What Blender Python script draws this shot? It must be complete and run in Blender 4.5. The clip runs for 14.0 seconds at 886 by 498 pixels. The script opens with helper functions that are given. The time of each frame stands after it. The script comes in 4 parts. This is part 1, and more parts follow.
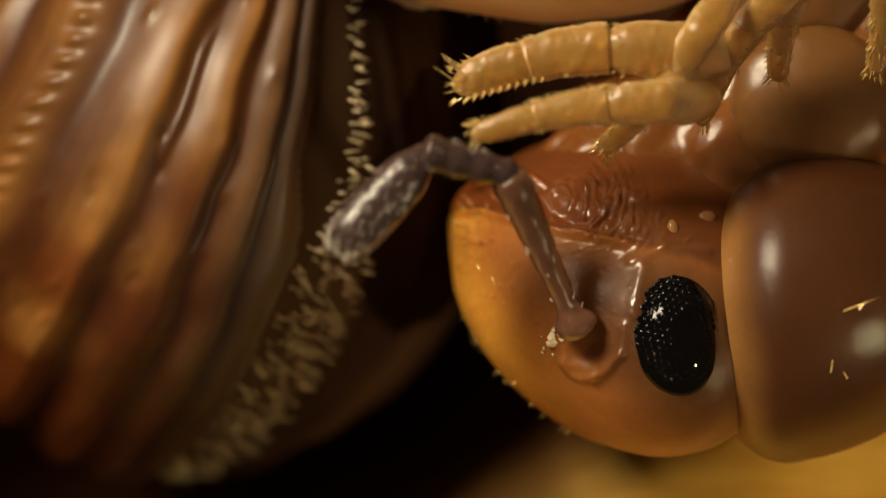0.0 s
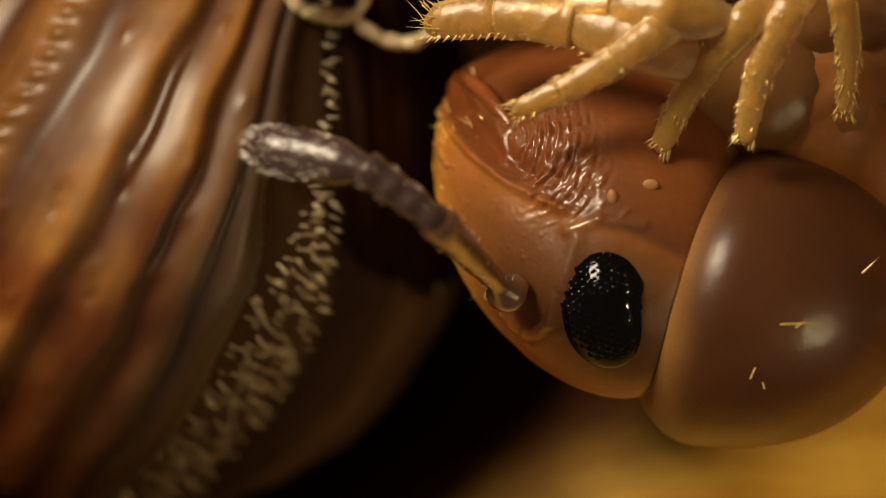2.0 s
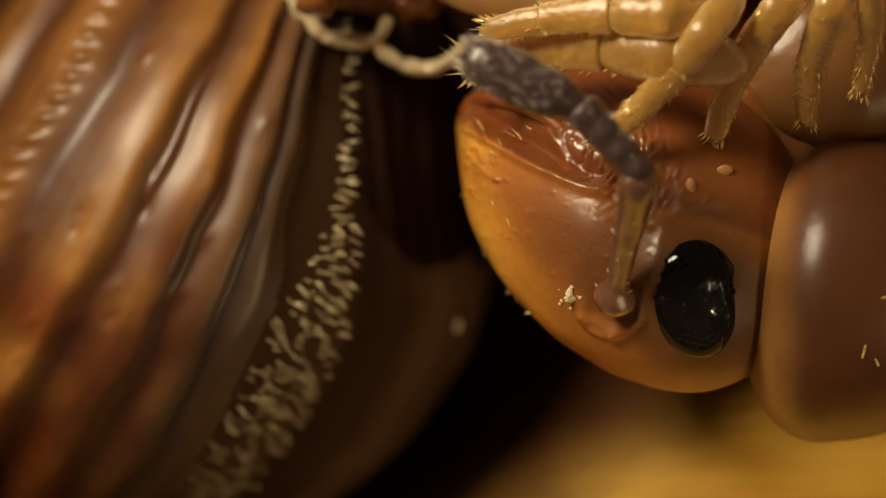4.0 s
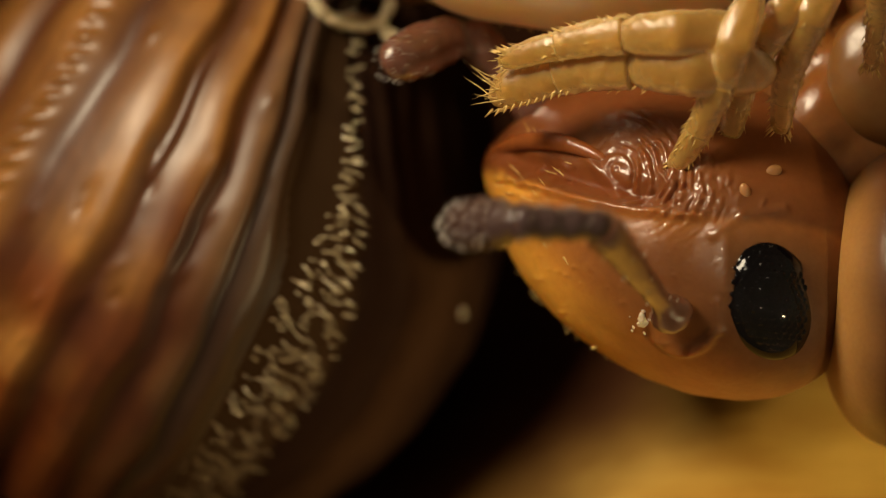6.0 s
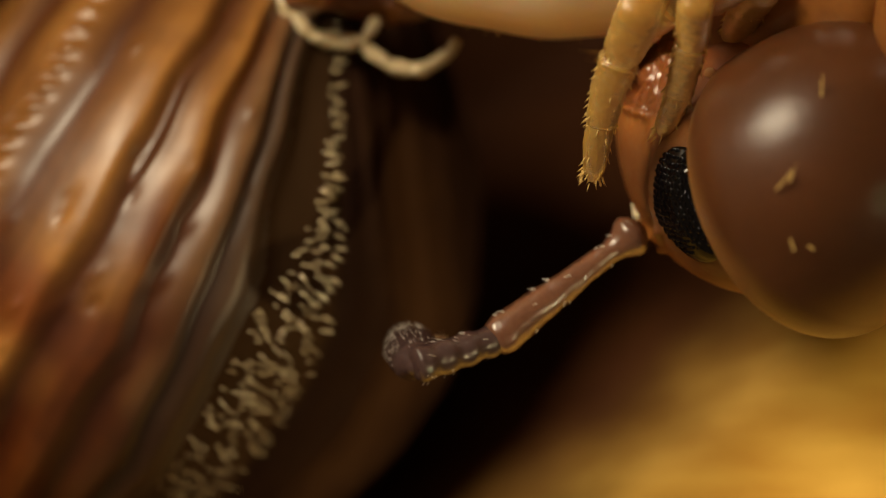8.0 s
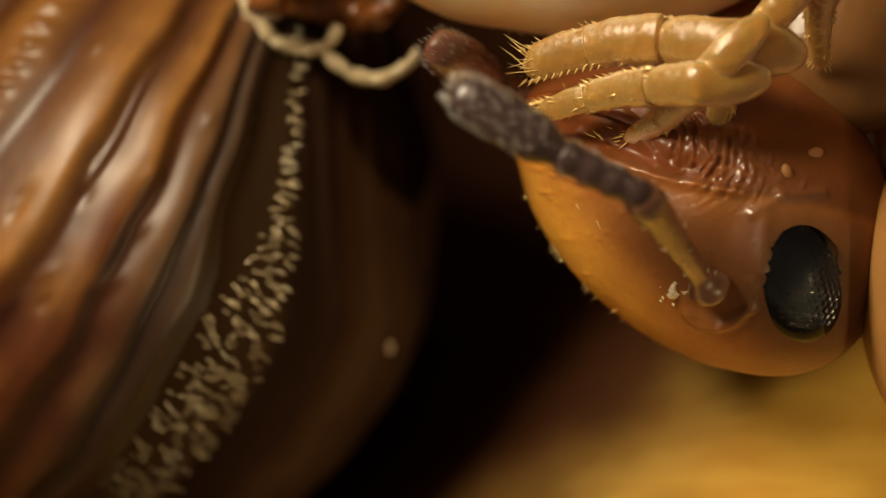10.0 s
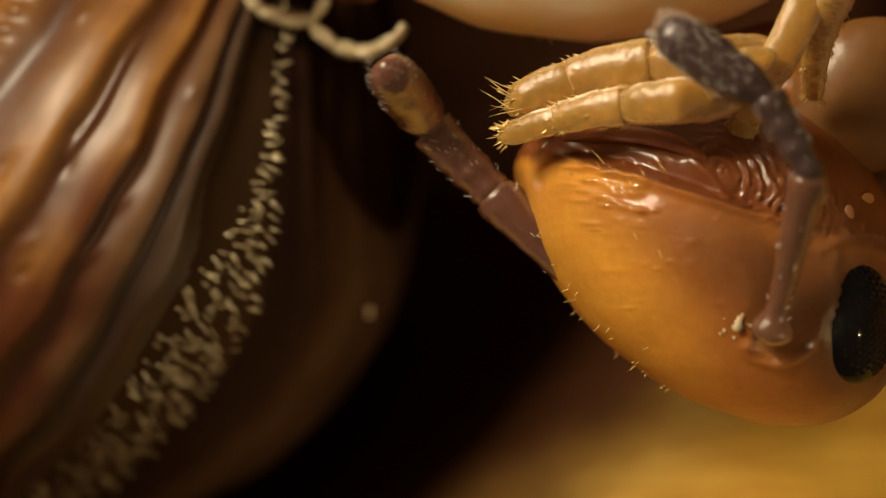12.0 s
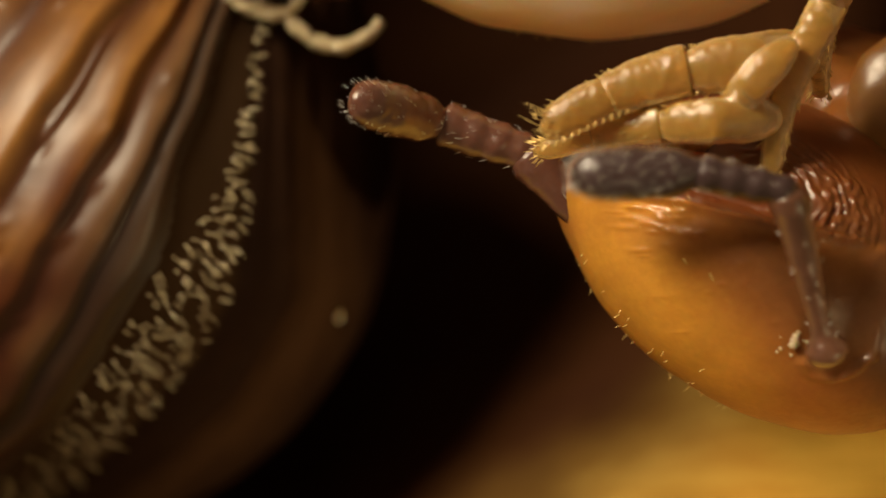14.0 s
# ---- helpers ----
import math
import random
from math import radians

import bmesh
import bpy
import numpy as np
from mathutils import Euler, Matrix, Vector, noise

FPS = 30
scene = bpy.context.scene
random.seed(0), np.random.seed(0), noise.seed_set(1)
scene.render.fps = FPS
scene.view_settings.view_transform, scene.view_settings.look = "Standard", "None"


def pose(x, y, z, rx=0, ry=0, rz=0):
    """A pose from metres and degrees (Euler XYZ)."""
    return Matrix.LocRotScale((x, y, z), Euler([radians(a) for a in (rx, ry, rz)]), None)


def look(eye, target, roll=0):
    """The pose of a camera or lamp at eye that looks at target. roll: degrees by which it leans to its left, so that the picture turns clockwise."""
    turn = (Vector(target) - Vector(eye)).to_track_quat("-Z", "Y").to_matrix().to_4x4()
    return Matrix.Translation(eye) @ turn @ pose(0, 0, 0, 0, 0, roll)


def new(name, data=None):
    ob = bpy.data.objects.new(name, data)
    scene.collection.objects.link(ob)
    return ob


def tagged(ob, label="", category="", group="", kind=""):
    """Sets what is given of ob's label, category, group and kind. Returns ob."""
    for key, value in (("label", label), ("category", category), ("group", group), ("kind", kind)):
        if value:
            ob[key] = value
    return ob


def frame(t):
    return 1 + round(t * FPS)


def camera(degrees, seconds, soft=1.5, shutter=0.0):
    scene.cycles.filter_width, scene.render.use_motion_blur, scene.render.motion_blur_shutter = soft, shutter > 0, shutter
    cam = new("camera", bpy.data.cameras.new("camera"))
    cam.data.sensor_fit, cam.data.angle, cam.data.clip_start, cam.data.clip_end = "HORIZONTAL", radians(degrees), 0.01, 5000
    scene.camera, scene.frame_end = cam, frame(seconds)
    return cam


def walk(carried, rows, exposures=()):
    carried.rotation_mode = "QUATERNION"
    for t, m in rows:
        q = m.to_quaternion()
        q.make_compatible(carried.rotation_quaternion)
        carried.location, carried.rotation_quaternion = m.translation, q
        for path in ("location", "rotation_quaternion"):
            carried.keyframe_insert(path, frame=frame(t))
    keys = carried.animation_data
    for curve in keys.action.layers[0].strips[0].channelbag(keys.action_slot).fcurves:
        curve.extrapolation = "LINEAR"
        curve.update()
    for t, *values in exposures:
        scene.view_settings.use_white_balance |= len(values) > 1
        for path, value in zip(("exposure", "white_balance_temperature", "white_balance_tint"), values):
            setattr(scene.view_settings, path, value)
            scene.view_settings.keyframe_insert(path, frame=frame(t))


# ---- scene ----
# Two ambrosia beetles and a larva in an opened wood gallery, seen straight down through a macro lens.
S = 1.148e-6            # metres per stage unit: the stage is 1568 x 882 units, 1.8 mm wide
DIST = 0.025            # lens to the plane of the beetle's face
END = 14.0


def at(u, v, z=0.0):
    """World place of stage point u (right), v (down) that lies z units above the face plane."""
    k = S * (1 - z * S / DIST)
    return Vector(((u - 784) * k, (441 - v) * k, z * S))


def px(u, v, z=0.0):
    """The same in stage units."""
    return at(u, v, z) / S


# ---- camera ----
cam = camera(2 * math.degrees(math.atan(784 * S / DIST)), END, soft=1.0, shutter=0.6)
cam.data.dof.use_dof = True
cam.data.dof.focus_distance = DIST + 0.00009
cam.data.dof.aperture_fstop = cam.data.lens * 0.001 / 0.00108
walk(cam, [(0.0, pose(0, 0, DIST)), (END, pose(0, 0, DIST))])

# ---- light ----
world = bpy.data.worlds.new("room")
scene.world = world
world.use_nodes = True
world.node_tree.nodes["Background"].inputs[0].default_value = (0.95, 0.62, 0.32, 1)
world.node_tree.nodes["Background"].inputs[1].default_value = 0.145


def lamp(name, eye, target, size, watts, colour):
    data = bpy.data.lights.new(name, "AREA")
    data.shape, data.size, data.energy, data.color = "DISK", size, watts, colour
    ob = new(name, data)
    ob.matrix_world = look(eye, target)
    return ob


lamp("macro_lamp", (-0.0128, 0.0123, 0.0122), (0, 0, 0), 0.0080, 0.0058, (1.0, 0.83, 0.57))
# added spot without a known source, brightens the wood at lower right
spot = bpy.data.lights.new("added_wood_spot", "SPOT")
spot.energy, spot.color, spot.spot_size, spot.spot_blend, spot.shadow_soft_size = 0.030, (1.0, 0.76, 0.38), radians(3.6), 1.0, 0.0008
spot_ob = new("added_wood_spot", spot)
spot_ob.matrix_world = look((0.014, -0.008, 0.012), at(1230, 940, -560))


# ---- materials ----
def nodes_of(name):
    m = bpy.data.materials.new(name)
    m.use_nodes = True
    t = m.node_tree
    return m, t, t.nodes["Principled BSDF"]


def link(t, a, b):
    t.links.new(a, b)


def noise_node(t, scale, detail=4, rough=0.55, stretch=None):
    co = t.nodes.new("ShaderNodeTexCoord")
    n = t.nodes.new("ShaderNodeTexNoise")
    n.inputs["Scale"].default_value = scale
    n.inputs["Detail"].default_value = detail
    n.inputs["Roughness"].default_value = rough
    if stretch:
        mp = t.nodes.new("ShaderNodeMapping")
        mp.inputs["Scale"].default_value = stretch
        link(t, co.outputs["Object"], mp.inputs["Vector"])
        link(t, mp.outputs["Vector"], n.inputs["Vector"])
    else:
        link(t, co.outputs["Object"], n.inputs["Vector"])
    return n


def cuticle(name, dark, light, rough=0.3, sss=0.3, radius=60, coat=0.3, grain=45, relief=1.2, tint=False, ior=1.5, clear=0.0, metal=0.0, bleed=(1.0, 0.42, 0.14), film=0.07):
    """Insect skin: two noises mix the colours, fine relief, light that bleeds through."""
    m, t, b = nodes_of(name)
    big = noise_node(t, 1 / (grain * 6 * S), 3)
    fine = noise_node(t, 1 / (grain * S), 5, 0.6)
    add = t.nodes.new("ShaderNodeMath")
    add.operation = "MULTIPLY_ADD"
    add.inputs[1].default_value = 0.6
    link(t, fine.outputs["Fac"], add.inputs[0])
    mul = t.nodes.new("ShaderNodeMath")
    mul.operation = "MULTIPLY"
    mul.inputs[1].default_value = 0.5
    link(t, big.outputs["Fac"], mul.inputs[0])
    link(t, mul.outputs[0], add.inputs[2])
    ramp = t.nodes.new("ShaderNodeMix")
    ramp.data_type = "RGBA"
    ramp.inputs["A"].default_value = (*dark, 1)
    ramp.inputs["B"].default_value = (*light, 1)
    link(t, add.outputs[0], ramp.inputs["Factor"])
    colour = ramp.outputs["Result"]
    if tint:
        att = t.nodes.new("ShaderNodeAttribute")
        att.attribute_name = "pigment"
        mix = t.nodes.new("ShaderNodeMix")
        mix.data_type, mix.blend_type = "RGBA", "MULTIPLY"
        mix.inputs["Factor"].default_value = 1.0
        link(t, att.outputs["Color"], mix.inputs["A"])
        link(t, colour, mix.inputs["B"])
        colour = mix.outputs["Result"]
        wetness = t.nodes.new("ShaderNodeMath")
        wetness.operation = "MULTIPLY"
        wetness.inputs[1].default_value = coat
        link(t, att.outputs["Alpha"], wetness.inputs[0])
    link(t, colour, b.inputs["Base Color"])
    b.inputs["Roughness"].default_value = rough
    b.inputs["IOR"].default_value = ior
    b.inputs["Transmission Weight"].default_value = clear
    b.inputs["Metallic"].default_value = metal
    b.inputs["Subsurface Weight"].default_value = sss
    b.inputs["Subsurface Radius"].default_value = bleed
    b.inputs["Subsurface Scale"].default_value = radius * S
    b.inputs["Coat Weight"].default_value = coat
    if tint:
        link(t, wetness.outputs[0], b.inputs["Coat Weight"])
    b.inputs["Coat Roughness"].default_value = film
    bump = t.nodes.new("ShaderNodeBump")
    bump.inputs["Strength"].default_value = 0.85
    bump.inputs["Distance"].default_value = relief * 0.7 * S
    link(t, fine.outputs["Fac"], bump.inputs["Height"])
    link(t, bump.outputs["Normal"], b.inputs["Normal"])
    wet = t.nodes.new("ShaderNodeBump")
    wet.inputs["Strength"].default_value = 1.0
    wet.inputs["Distance"].default_value = relief * 1.4 * S
    link(t, fine.outputs["Fac"], wet.inputs["Height"])
    link(t, wet.outputs["Normal"], b.inputs["Coat Normal"])
    return m


M_HEAD = cuticle("amber_head_cuticle", (0.55, 0.45, 0.36), (1.0, 1.0, 1.0), 0.42, 0.32, 55, 0.85, 16, 0.8, tint=True, ior=1.3, bleed=(1.0, 0.42, 0.11), film=0.06)
M_PRON = cuticle("brown_pronotum_cuticle", (0.62, 0.52, 0.45), (1.0, 1.0, 1.0), 0.42, 0.25, 50, 0.30, 9, 0.7, tint=True, ior=1.3, bleed=(1.0, 0.38, 0.10), film=0.10)
M_STERN = cuticle("russet_sternum_cuticle", (0.12, 0.038, 0.008), (0.34, 0.128, 0.026), 0.3, 0.3, 60, 0.3, 30, 2.4, bleed=(1.0, 0.4, 0.1))
M_THROAT = cuticle("soft_amber_throat_skin", (0.12, 0.038, 0.008), (0.33, 0.12, 0.024), 0.3, 0.4, 70, 0.3, 24, 2.4, clear=0.1, bleed=(1.0, 0.45, 0.1))
M_COXA = cuticle("glassy_brown_coxa", (0.17, 0.066, 0.016), (0.36, 0.17, 0.048), 0.32, 0.35, 50, 0.12, 26, 1.6, clear=0.35, bleed=(1.0, 0.42, 0.1), film=0.1)
M_LEG = cuticle("straw_leg_cuticle", (0.46, 0.225, 0.030), (0.86, 0.55, 0.14), 0.34, 0.3, 40, 0.6, 20, 2.6, clear=0.55, bleed=(1.0, 0.52, 0.13), film=0.06)
M_LOBE = cuticle("amber_mouth_lobe", (0.40, 0.190, 0.026), (0.86, 0.52, 0.12), 0.36, 0.3, 40, 0.6, 22, 3.0, clear=0.55, bleed=(1.0, 0.5, 0.11), film=0.06)
M_ANT = cuticle("smoky_antenna_cuticle", (0.024, 0.013, 0.014), (0.080, 0.046, 0.045), 0.24, 0.0, 30, 0.7, 10, 1.6, film=0.08)
M_LARVA = cuticle("peach_larva_skin", (0.90, 0.62, 0.36), (0.96, 0.72, 0.46), 0.42, 0.95, 420, 0.12, 60, 2.0, bleed=(1.0, 0.72, 0.45))
M_ELY = cuticle("striped_elytra_cuticle", (0.5, 0.42, 0.36), (1.0, 1.0, 1.0), 0.42, 0.12, 35, 0.14, 40, 0.6, tint=True, film=0.34)
M_FLANK = cuticle("dull_flank_cuticle", (0.7, 0.64, 0.58), (1.0, 1.0, 1.0), 0.7, 0.0, 20, 0.0, 60, 2.0, tint=True, ior=1.12)
M_SETA = cuticle("golden_seta", (0.70, 0.44, 0.12), (1.0, 0.74, 0.30), 0.2, 0.0, 8, 0.8, 6, 0.2, metal=0.3)
M_SILVER = cuticle("silvery_seta", (0.74, 0.66, 0.58), (1.0, 0.95, 0.88), 0.22, 0.0, 8, 0.8, 6, 0.2, metal=0.3, film=0.12)
M_ANT_FAR = cuticle("rosy_antenna_cuticle", (0.10, 0.037, 0.026), (0.20, 0.086, 0.058), 0.26, 0.3, 30, 0.5, 14, 1.8, clear=0.15, film=0.08)
M_FRINGE = cuticle("brassy_fringe_hair", (0.40, 0.27, 0.10), (1.0, 0.86, 0.56), 0.22, 0.0, 8, 0.7, 6, 0.2, ior=1.6, film=0.14, metal=0.3)
M_SCAPE = cuticle("clear_reddish_scape_cuticle", (0.085, 0.034, 0.022), (0.22, 0.098, 0.056), 0.24, 0.15, 30, 0.5, 12, 1.8, clear=0.15, film=0.08)
M_WAX = cuticle("pale_debris", (0.50, 0.36, 0.20), (0.86, 0.74, 0.54), 0.5, 0.3, 8, 0.2, 5, 1.5)
M_MAND = cuticle("chestnut_mandible", (0.14, 0.035, 0.010), (0.34, 0.10, 0.022), 0.18, 0.35, 30, 0.6, 14, 3.0)
M_EYE = cuticle("black_eye_lens", (0.0004, 0.0004, 0.0008), (0.0015, 0.0015, 0.0025), 0.07, 0.0, 5, 0.15, 20, 0.1, ior=1.28, film=0.04)
M_RIM = cuticle("cream_claw_cuticle", (0.36, 0.27, 0.13), (0.86, 0.72, 0.46), 0.22, 0.1, 20, 0.7, 14, 4.0, clear=0.2)


def wood_material():
    m, t, b = nodes_of("stained_shaded_gallery_wood")
    grain = noise_node(t, 1 / (110 * S), 6, 0.6, (0.25, 1.0, 1.0))
    fibre = noise_node(t, 1 / (22 * S), 4, 0.6, (0.12, 1.0, 1.0))
    att = t.nodes.new("ShaderNodeAttribute")
    att.attribute_name = "pigment"
    ramp = t.nodes.new("ShaderNodeValToRGB")
    ramp.color_ramp.elements[0].position, ramp.color_ramp.elements[0].color = 0.3, (0.62, 0.32, 0.045, 1)
    ramp.color_ramp.elements[1].position, ramp.color_ramp.elements[1].color = 0.7, (0.95, 0.60, 0.12, 1)
    link(t, grain.outputs["Fac"], ramp.inputs["Fac"])
    mix = t.nodes.new("ShaderNodeMix")
    mix.data_type, mix.blend_type = "RGBA", "MULTIPLY"
    mix.inputs["Factor"].default_value = 1.0
    link(t, ramp.outputs["Color"], mix.inputs["A"])
    link(t, att.outputs["Color"], mix.inputs["B"])
    link(t, mix.outputs["Result"], b.inputs["Base Color"])
    b.inputs["Roughness"].default_value = 0.8
    b.inputs["IOR"].default_value = 1.25
    bump = t.nodes.new("ShaderNodeBump")
    bump.inputs["Strength"].default_value = 0.8
    bump.inputs["Distance"].default_value = 6 * S
    link(t, fibre.outputs["Fac"], bump.inputs["Height"])
    link(t, bump.outputs["Normal"], b.inputs["Normal"])
    return m


M_WOOD = wood_material()


# ---- building helpers (all in stage units, y up) ----
def mesh_of(name, verts, faces, material, pigment=None, smooth=True):
    me = bpy.data.meshes.new(name)
    me.from_pydata([(float(a) * S, float(b) * S, float(c) * S) for a, b, c in verts], [], faces)
    me.materials.append(material)
    if smooth:
        me.polygons.foreach_set("use_smooth", [True] * len(me.polygons))
    if pigment is not None:
        layer = me.color_attributes.new("pigment", "FLOAT_COLOR", "POINT")
        flat = np.ones((len(verts), 4))
        pigment = np.broadcast_to(np.asarray(pigment, float), (len(verts), np.shape(pigment)[-1]))
        flat[:, :pigment.shape[1]] = pigment         # a fourth number: how wet the skin is
        layer.data.foreach_set("color", flat.ravel())
    me.update()
    return me


def part(name, data, parent, place=None, label=""):
    """One mesh object under a thing or under a part. place: its pose in the parent's space."""
    ob = new(name, data)
    ob.parent = parent
    if place is not None:
        ob.matrix_basis = place
    return tagged(ob, label)


def thing(name, label, category, group=""):
    return tagged(new(name), label, category, group)


def ball_grid(nu, nv):
    """Unit sphere directions (pole along x) and quads."""
    th = np.linspace(0.0, np.pi, nv)
    ph = np.linspace(0.0, 2 * np.pi, nu, endpoint=False)
    T, P = np.meshgrid(th, ph, indexing="ij")
    d = np.stack([np.cos(T), np.sin(T) * np.cos(P), np.sin(T) * np.sin(P)], -1).reshape(-1, 3)
    i, j = np.meshgrid(np.arange(nv - 1), np.arange(nu), indexing="ij")
    a = i * nu + j
    b = i * nu + (j + 1) % nu
    faces = np.stack([a, a + nu, b + nu, b], -1).reshape(-1, 4)
    return d, faces.tolist()


def wobble(points, size, seed=0.0):
    """Smooth noise, about -1 to 1, at points in stage units."""
    return np.array([noise.noise((p[0] / size + seed, p[1] / size + seed * 2, p[2] / size)) for p in points])


def tube(points, radii, nu=14, caps=True, bumps=0.0, seed=1.0, flat=1.0):
    """A rounded tube through points, its radius along it."""
    P = [Vector(p) for p in points]
    verts, faces, n = [], [], len(P)
    ref = Vector((0, 0, 1))
    for i, p in enumerate(P):
        d = (P[min(i + 1, n - 1)] - P[max(i - 1, 0)]).normalized()
        if abs(d.dot(ref)) > 0.97:
            side = d.cross(Vector((0, 1, 0))).normalized()
        else:
            side = d.cross(ref).normalized()
        up = side.cross(d)
        for j in range(nu):
            a = 2 * math.pi * j / nu
            r = radii[i] * (1 + bumps * noise.noise((p.x / 12 + seed, math.cos(a) * 2.4 + p.y / 12, math.sin(a) * 2.4)) + bumps * noise.noise((p.x / 40 + seed, math.cos(a) + p.y / 40, math.sin(a))))
            verts.append(p + side * (math.cos(a) * r) + up * (math.sin(a) * r * flat))
    for i in range(n - 1):
        for j in range(nu):
            k = (j + 1) % nu
            faces.append((i * nu + j, i * nu + k, (i + 1) * nu + k, (i + 1) * nu + j))
    if caps:
        faces.append(tuple(range(nu))[::-1])
        faces.append(tuple((n - 1) * nu + j for j in range(nu)))
    return verts, faces


def along(length, shape, steps=28, blunt=0, over=(0, 0)):
    """Points on the x axis and radii from shape(s), s from 0 to 1, with closed rounded ends."""
    s = [0.5 - 0.5 * math.cos(math.pi * i / (steps - 1)) for i in range(steps)]
    pts = [((length + over[0] + over[1]) * a - over[0], 0, 0) for a in s]
    rad = [max(0.4, shape(a) * min(1, math.sqrt(max(0, 1 - (1 - min(a, 1 - a) / 0.06) ** 2)) if min(a, 1 - a) < 0.06 else 1)) for a in s] if not blunt else [max(0.4, shape(a) * math.sqrt(max(0.0, 1 - (1 - min(a, 1 - a) / blunt) ** 2 if min(a, 1 - a) < blunt else 1))) for a in s]
    return pts, rad


def spines(rows, sides=4):
    """Thin tapered bristles: rows of root, way, length, thickness. Joined into one mesh."""
    verts, faces = [], []
    for root, way, length, thick in rows:
        root, way = Vector(root), Vector(way).normalized()
        side = way.orthogonal().normalized()
        up = way.cross(side)
        bend = (side * random.uniform(-1, 1) + up * random.uniform(-1, 1)) * length * 0.12
        base = len(verts)
        for f, w in ((0.0, 1.0), (0.5, 0.75)):
            c = root + way * (length * f) + bend * (f * f)
            for j in range(sides):
                a = 2 * math.pi * j / sides
                verts.append(c + (side * math.cos(a) + up * math.sin(a)) * (thick * w))
        verts.append(root + way * length + bend)
        for j in range(sides):
            k = (j + 1) % sides
            faces.append((base + j, base + k, base + sides + k, base + sides + j))
            faces.append((base + sides + j, base + sides + k, base + 2 * sides))
    return verts, faces


def smooth_step(a, b, x):
    t = np.clip((x - a) / (b - a), 0, 1)
    return t * t * (3 - 2 * t)


# ---- the wood ----
def build_ground():
    us = np.unique(np.concatenate([np.linspace(-9000, -900, 16), np.linspace(-900, 2500, 171), np.linspace(2500, 10500, 16)]))
    vs = np.unique(np.concatenate([np.linspace(-9000, -900, 16), np.linspace(-900, 1800, 136), np.linspace(1800, 10000, 16)]))
    U, V = np.meshgrid(us, vs, indexing="ij")
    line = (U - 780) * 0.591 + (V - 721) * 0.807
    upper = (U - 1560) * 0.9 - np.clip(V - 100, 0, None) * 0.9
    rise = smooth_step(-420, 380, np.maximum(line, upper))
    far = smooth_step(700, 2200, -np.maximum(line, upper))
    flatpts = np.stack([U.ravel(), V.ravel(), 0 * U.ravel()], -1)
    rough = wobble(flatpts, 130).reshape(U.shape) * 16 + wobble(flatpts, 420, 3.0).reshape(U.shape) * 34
    # the far bank is unseen, raised to keep lamp light off the gallery floor
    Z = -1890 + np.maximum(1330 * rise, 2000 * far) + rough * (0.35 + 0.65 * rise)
    # fungus stain of the gallery, with its shade painted into the same dark colour
    stain_and_shade = smooth_step(110, 640, line + rough * 2.2)
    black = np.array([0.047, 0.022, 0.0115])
    pig = black + (1 - black) * np.maximum(stain_and_shade, far)[..., None]
    verts = [px(u, v, 0) + Vector((0, 0, z)) for u, v, z in zip(U.ravel(), V.ravel(), Z.ravel())]
    nv = len(vs)
    faces = [(i * nv + j, i * nv + j + 1, (i + 1) * nv + j + 1, (i + 1) * nv + j) for i in range(len(us) - 1) for j in range(nv - 1)]
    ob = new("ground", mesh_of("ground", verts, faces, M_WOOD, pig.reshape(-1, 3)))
    tagged(ob, "yellow wood with a beetle gallery, blackened by stain and painted shade", "wood", kind="structure")


build_ground()

# ---- the walking beetle: head ----
EYE = (1095, 560)                       # stage place of the eye's middle in the rest pose
LEAN = math.radians(40)                 # the mouth end of the head leans away from the lens by this much
CA, SA = math.cos(LEAN), math.sin(LEAN)
RU, RW = 379.0, 250.0
FLAT_P = Vector((-0.6, 0.8, 0))         # towards the mouth, as seen in the rest pose
AX_V = Vector((-0.8, -0.6, 0))          # towards the brow
AX_U = Vector((-0.6 * CA, 0.8 * CA, -SA))
AX_W = Vector((-0.6 * SA, 0.8 * SA, CA))
QA = SA * SA / RU ** 2 + CA * CA / RW ** 2
QB = 2 * CA * SA * (1 / RW ** 2 - 1 / RU ** 2)
QC = CA * CA / RU ** 2 + SA * SA / RW ** 2


def head_height(p, q):
    """Height of the head's near side over its middle, p towards the mouth, q towards the brow."""
    k = max(0.0, 1 - (q / (225.0 if q > 0 else 330.0)) ** 2)
    return (-QB * p + math.sqrt(max(0.0, (QB * p) ** 2 - 4 * QA * (p * p * QC - k)))) / (2 * QA)


HC = Vector((-85, 120, -head_height(-147, 4)))   # middle of the head capsule from the eye


def head_point(p, q, lift=0.0):
    """A place on the near side of the head."""
    return HC + FLAT_P * p + AX_V * q + Vector((0, 0, head_height(p, q) + lift))


def stage_to_uv(a, b):
    """Stage place in the rest pose to the head's p, q."""
    d = Vector((a - EYE[0] - HC.x, EYE[1] - b - HC.y, 0))
    return d.dot(FLAT_P), d.dot(AX_V)


